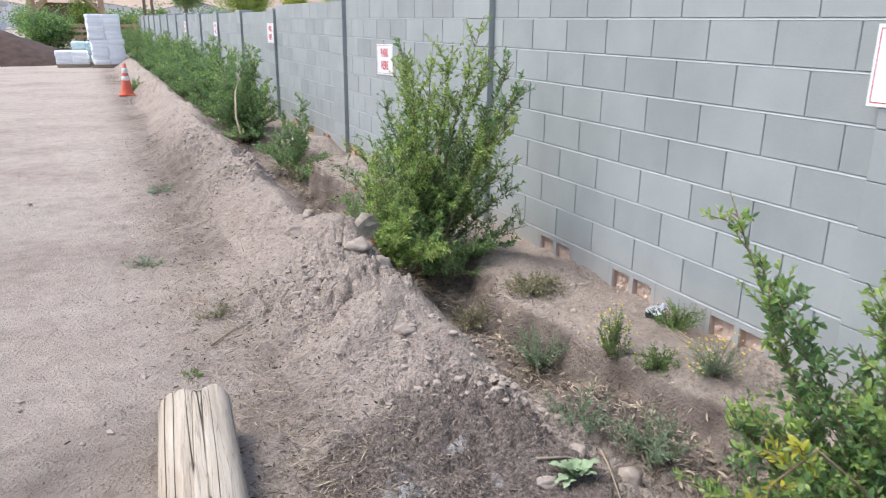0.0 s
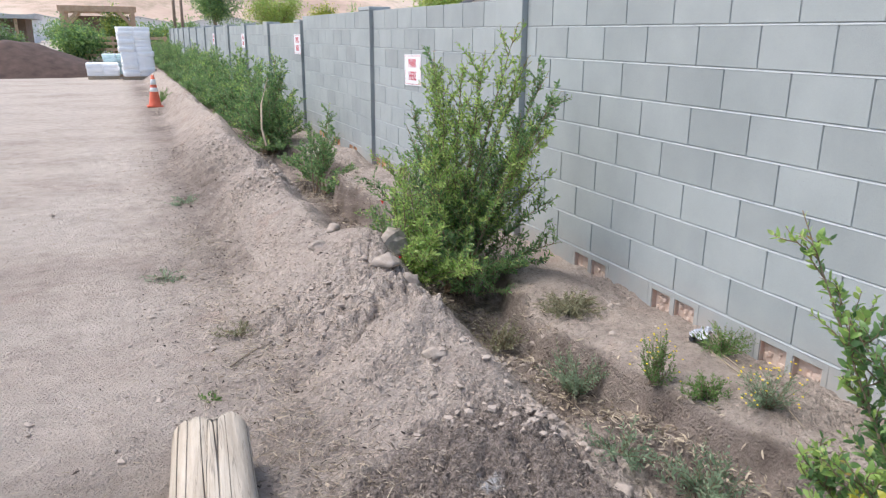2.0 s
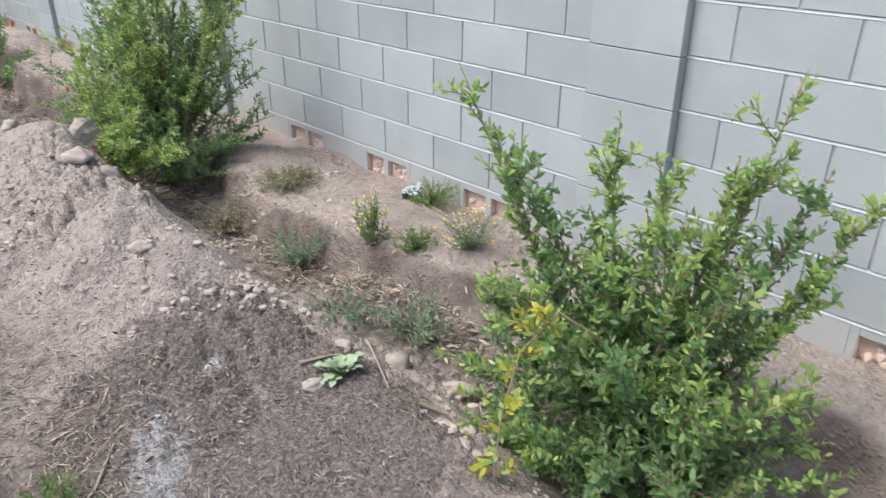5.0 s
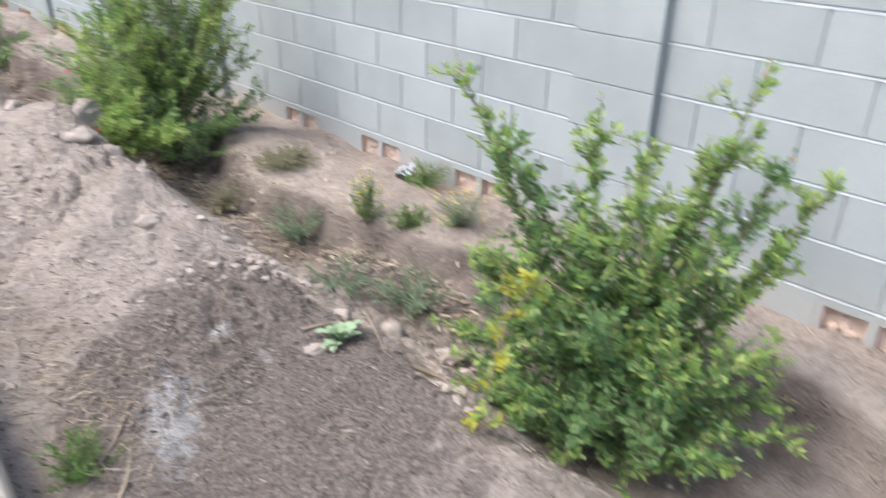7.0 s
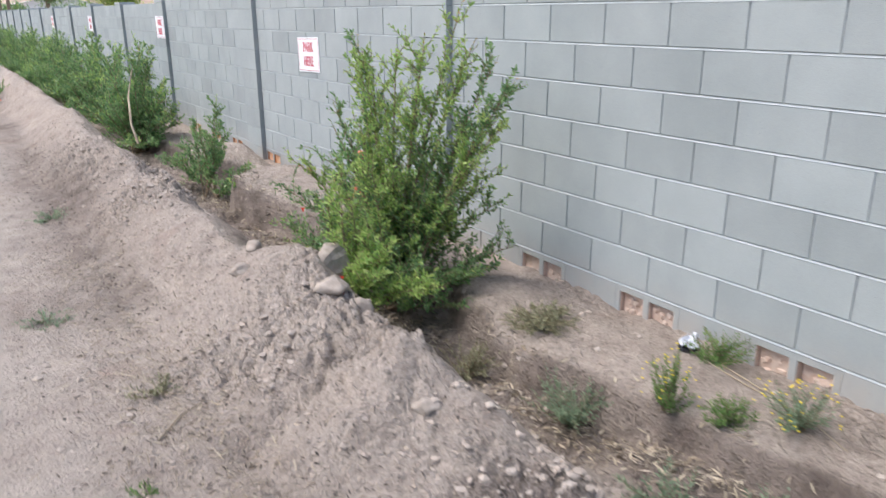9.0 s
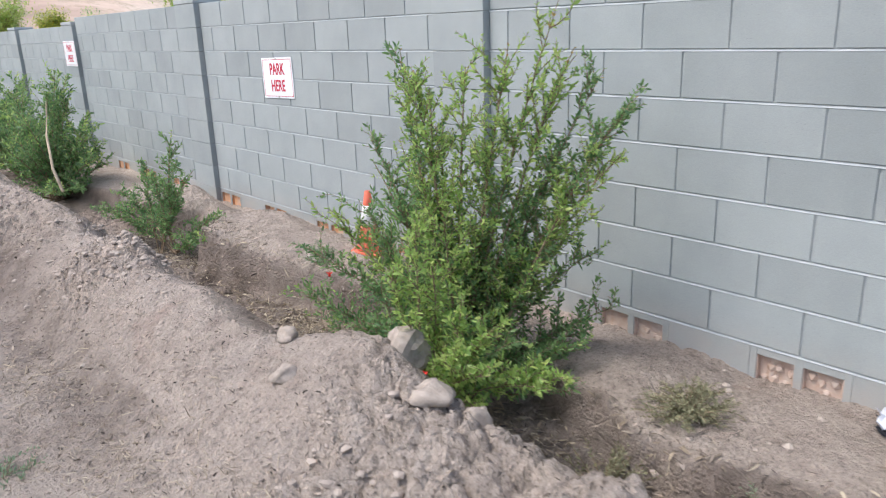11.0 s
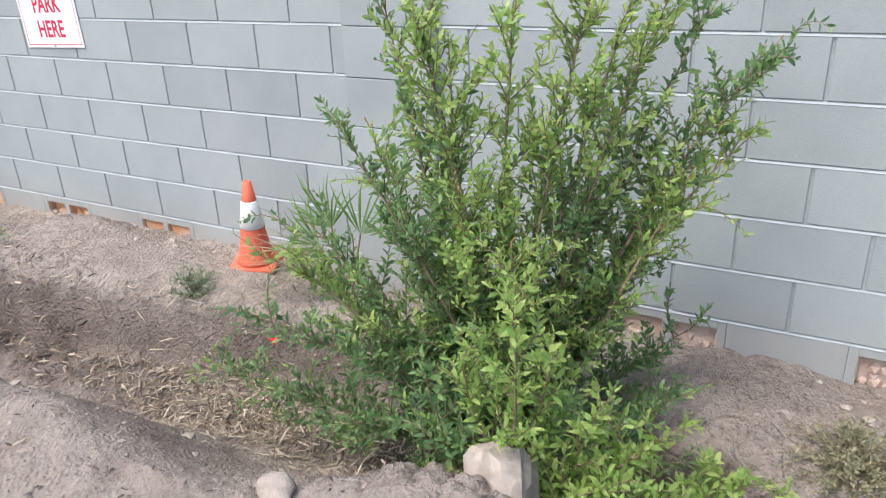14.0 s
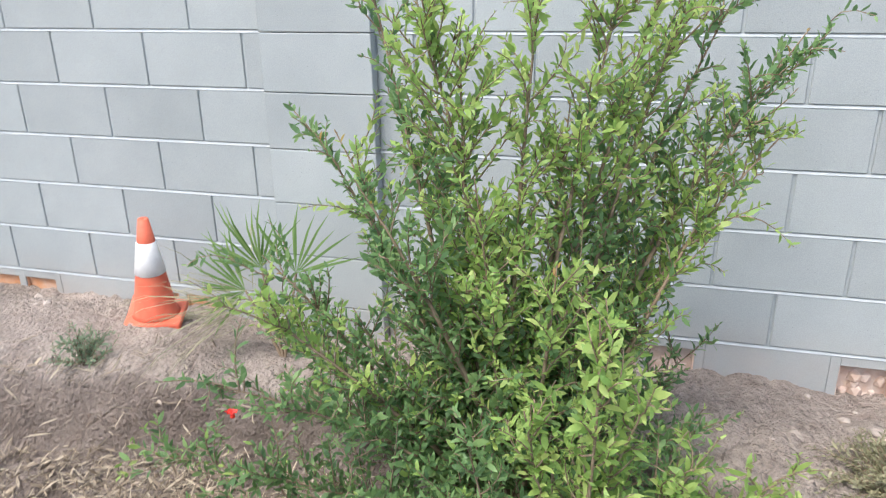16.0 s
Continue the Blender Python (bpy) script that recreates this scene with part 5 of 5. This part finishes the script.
def weed(x, y, height, spread, stems, mat, label, seed, leaf=0.022, flowers=0, category="weed", droop=0.0, width=0.3):
    height, spread, leaf, stems = 1.2 * height, 1.3 * spread, 1.05 * leaf, int(1.2 * stems)
    g = Growth(seed)
    tips = []
    for _ in range(stems):
        a, q = g.r.uniform(0, 6.28), math.sqrt(g.r.random())
        tip = np.array((spread * q * math.cos(a), spread * q * math.sin(a), height * g.r.uniform(0.55, 1.05) * (1 - 0.5 * q * q) - droop * q))
        tips.append(tip)
        pts = g.bend(np.array((g.r.normal(0, 0.012), g.r.normal(0, 0.012), -0.01)), tip, 0.06 * height, 6)
        g.tube(pts, 0.0022, 0.0008, 3)
        g.dress(pts, leaf * 0.55, leaf, lambda f: mat, 0.15)
    root = thing("weed", x, y, gz(x, y), label, category, "weeds")
    finish_shrub(g, root, "stuff")
    for k in range(flowers):
        t = tips[k % len(tips)] + g.r.normal(0, 0.02, 3)
        bm = bmesh.new()
        bmesh.ops.create_icosphere(bm, subdivisions=1, radius=0.005, matrix=Matrix.Diagonal((1, 1, 0.6, 1)))
        o = part("flower_head", bm, FLORET, root)
        o.location = t
    return root


weed(2.07, 3.72, 0.24, 0.17, 34, SAGE, "grey-green feathery weed in the ditch", 301)
weed(2.24, 3.37, 0.22, 0.08, 26, WEED, "upright weed with small yellow flowers", 302, 0.018, 34)
weed(2.33, 3.16, 0.10, 0.09, 26, WEED, "low dark green weed in the ditch", 303, 0.02)
weed(2.50, 2.98, 0.17, 0.13, 34, SAGE, "spreading weed covered in yellow flowers", 304, 0.016, 46)
weed(2.77, 3.53, 0.15, 0.13, 30, WEED, "green weed at the foot of the wall", 305, 0.02)
weed(1.93, 2.72, 0.18, 0.14, 28, SAGE, "grey-green weed beside the ditch", 306, 0.026)
weed(1.80, 3.02, 0.10, 0.16, 22, SAGE, "low silvery weed in the ditch", 307, 0.026)
weed(2.37, 4.25, 0.13, 0.17, 80, TUFT, "withered olive tuft on the ledge", 308, 0.02, 0, "weed", 0.05)
weed(2.32, 6.72, 0.12, 0.10, 22, SAGE, "pale green weed on the ditch's edge", 309)
weed(0.35, 5.76, 0.06, 0.12, 12, SAGE, "small grey-green weed on the yard", 310)
weed(0.65, 7.94, 0.08, 0.18, 16, SAGE, "grey-green weed at the foot of the bank", 311)
weed(0.64, 4.64, 0.05, 0.12, 12, TUFT, "dry grassy weed at the foot of the bank", 312)
weed(0.60, 2.62, 0.10, 0.11, 24, WEED, "green weed beside the timber post", 313)
weed(0.42, 4.0, 0.03, 0.05, 8, WEED, "tiny green weed on the yard", 314)
weed(-0.55, 3.9, 0.06, 0.10, 14, SAGE, "small grey-green weed on the yard", 315)
weed(1.85, 18.2, 0.3, 0.3, 24, WEED, "green weed by the far cone", 316, 0.04)
weed(1.0, 18.3, 0.3, 0.25, 24, WEED, "green weed by the far cone", 317, 0.04)
weed(1.98, 4.35, 0.16, 0.16, 24, TUFT, "withered weed in the ditch", 318)


def rosette(x, y):
    root = thing("leafy_weed", x, y, gz(x, y), "pale green broad-leaved weed on the bank", "weed", "weeds")
    r = np.random.default_rng(8)
    mat = SAGE_BROAD
    for k in range(17):
        a, el, ln = k * 2.4, r.uniform(0.6, 1.4), r.uniform(0.09, 0.16)
        v, f = [], []
        for i in range(12):
            t = i / 11
            w = 0.017 * math.sin(math.pi * min(1, t * 0.9 + 0.1)) ** 0.8 * (1 + 0.45 * math.sin(17 * t + k))
            cx, cz = ln * t * math.cos(el), ln * t * math.sin(el) - 0.5 * ln * t * t
            v += [(cx, -w, cz + 0.3 * w), (cx, 0, cz), (cx, w, cz + 0.3 * w)]
        for i in range(11):
            f += [(3 * i, 3 * i + 1, 3 * i + 4, 3 * i + 3), (3 * i + 1, 3 * i + 2, 3 * i + 5, 3 * i + 4)]
        o = part("leaf", mesh_of("leaf", v, f, mat, True), None, root)
        o.rotation_euler = (0, 0, a)


SAGE_BROAD = plain("pale_broad_leaf", (0.20, 0.28, 0.15), (0.31, 0.39, 0.24), 0.65, 40)
rosette(1.50, 2.60)


def fan_palm(x, y):
    """A seedling with stiff narrow blades in fans."""
    root = thing("fan_palm", x, y, gz(x, y), "small spiky fan palm seedling behind the tall bush", "palm")
    r = np.random.default_rng(4)
    g = Growth(5)
    for hub, tilt, n in (((0.0, 0.05, 0.33), (-0.2, 0.4, 0.9), 16), ((0.0, 0.12, 0.24), (0.0, 1.0, 0.25), 14), ((0.05, -0.05, 0.3), (0.1, -0.2, 1.0), 12)):
        hub, d = np.array(hub), np.array(tilt)
        d = d / np.linalg.norm(d)
        g.tube(np.stack([np.array((0, 0, -0.02)), hub * 0.6, hub]), 0.006, 0.004, 5)
        s = np.cross(d, (-0.9, 0.1, 0.1))
        s /= np.linalg.norm(s)
        for k in range(n):
            a = -1.15 + 2.3 * k / (n - 1)
            w = d * math.cos(a) + s * math.sin(a) + r.normal(0, 0.05, 3)
            g.leaf(WEED, hub, w / np.linalg.norm(w), np.array((-1.0, 0, 0.2)), r.uniform(0.18, 0.27), 0.010)
    for k in range(60):
        w = np.array((r.normal(-0.3, 0.3), r.uniform(0.2, 1.0), r.normal(-0.1, 0.25)))
        g.leaf(TUFT, np.array((0, 0.1, 0.2)) + r.normal(0, 0.03, 3), w / np.linalg.norm(w), np.array((0, 0, 1.0)), r.uniform(0.2, 0.5), 0.005)
    return finish_shrub(g, root)


fan_palm(2.55, 6.10)


def scrap(x, y):
    root = thing("foil_wrapper", x, y, gz(x, y) + 0.006, "crumpled silver and black wrapper by the wall", "litter", rz=30)
    r = np.random.default_rng(6)
    for nm, mat, dz in (("foil", PAPER, 0.012), ("backing", BLACK_FOIL, 0.0)):
        n, v, f = 7, [], []
        for i in range(n):
            for j in range(n):
                v.append(((i / 6 - 0.5) * 0.16, (j / 6 - 0.5) * 0.10 * (0.7 + 0.3 * math.sin(i)), dz + 0.03 * r.random() * (1 if mat is PAPER else 0.4)))
        for i in range(n - 1):
            for j in range(n - 1):
                f.append((i * n + j, (i + 1) * n + j, (i + 1) * n + j + 1, i * n + j + 1))
        part(nm, mesh_of(nm, v, f, mat), None, root)


scrap(2.80, 3.70)


def stick(pts, r0, label, mat=None, name="stick"):
    g = Growth(len(label) + int(1000 * r0))
    g.tube(np.array(pts, float), r0, r0 * 0.5, 6)
    me = mesh_of(name, g.sv, g.sf, mat or STRAW, True)
    return tagged(part(name, me), label, "stick", "sticks on the ground")


def ground_stick(points, r0, label, lift=0.006):
    return stick([(x, y, gz(x, y) + lift) for x, y in points], r0, label)


ground_stick([(2.78, 3.60), (2.72, 3.42), (2.68, 3.25), (2.66, 3.1)], 0.004, "thin dry stem lying along the wall")
ground_stick([(2.72, 3.55), (2.64, 3.3), (2.58, 3.0), (2.5, 2.8)], 0.004, "long pale dry stem by the weeds")
ground_stick([(1.75, 2.78), (1.66, 2.62), (1.58, 2.45)], 0.005, "thin bleached twig on the bank")
ground_stick([(1.42, 2.72), (1.52, 2.68), (1.62, 2.64)], 0.006, "short bleached twig on the bank")
ground_stick([(1.62, 2.35), (1.70, 2.28), (1.78, 2.18)], 0.009, "pale broken stick on the bank")
ground_stick([(0.55, 4.3), (0.66, 4.42), (0.78, 4.5)], 0.005, "pale dry stalk at the foot of the bank")
ground_stick([(0.62, 2.58), (0.72, 2.66), (0.82, 2.78)], 0.006, "pale stick beside the timber post")
ground_stick([(0.60, 2.38), (0.68, 2.48), (0.74, 2.6)], 0.007, "dry stick beside the timber post")

# ---- the wall's nearer blocks, one by one ----
for spot, length, height, depth in near_blocks:
    ob = new("block", block_mesh(length, height, depth))
    ob.location, ob.parent = spot, wall
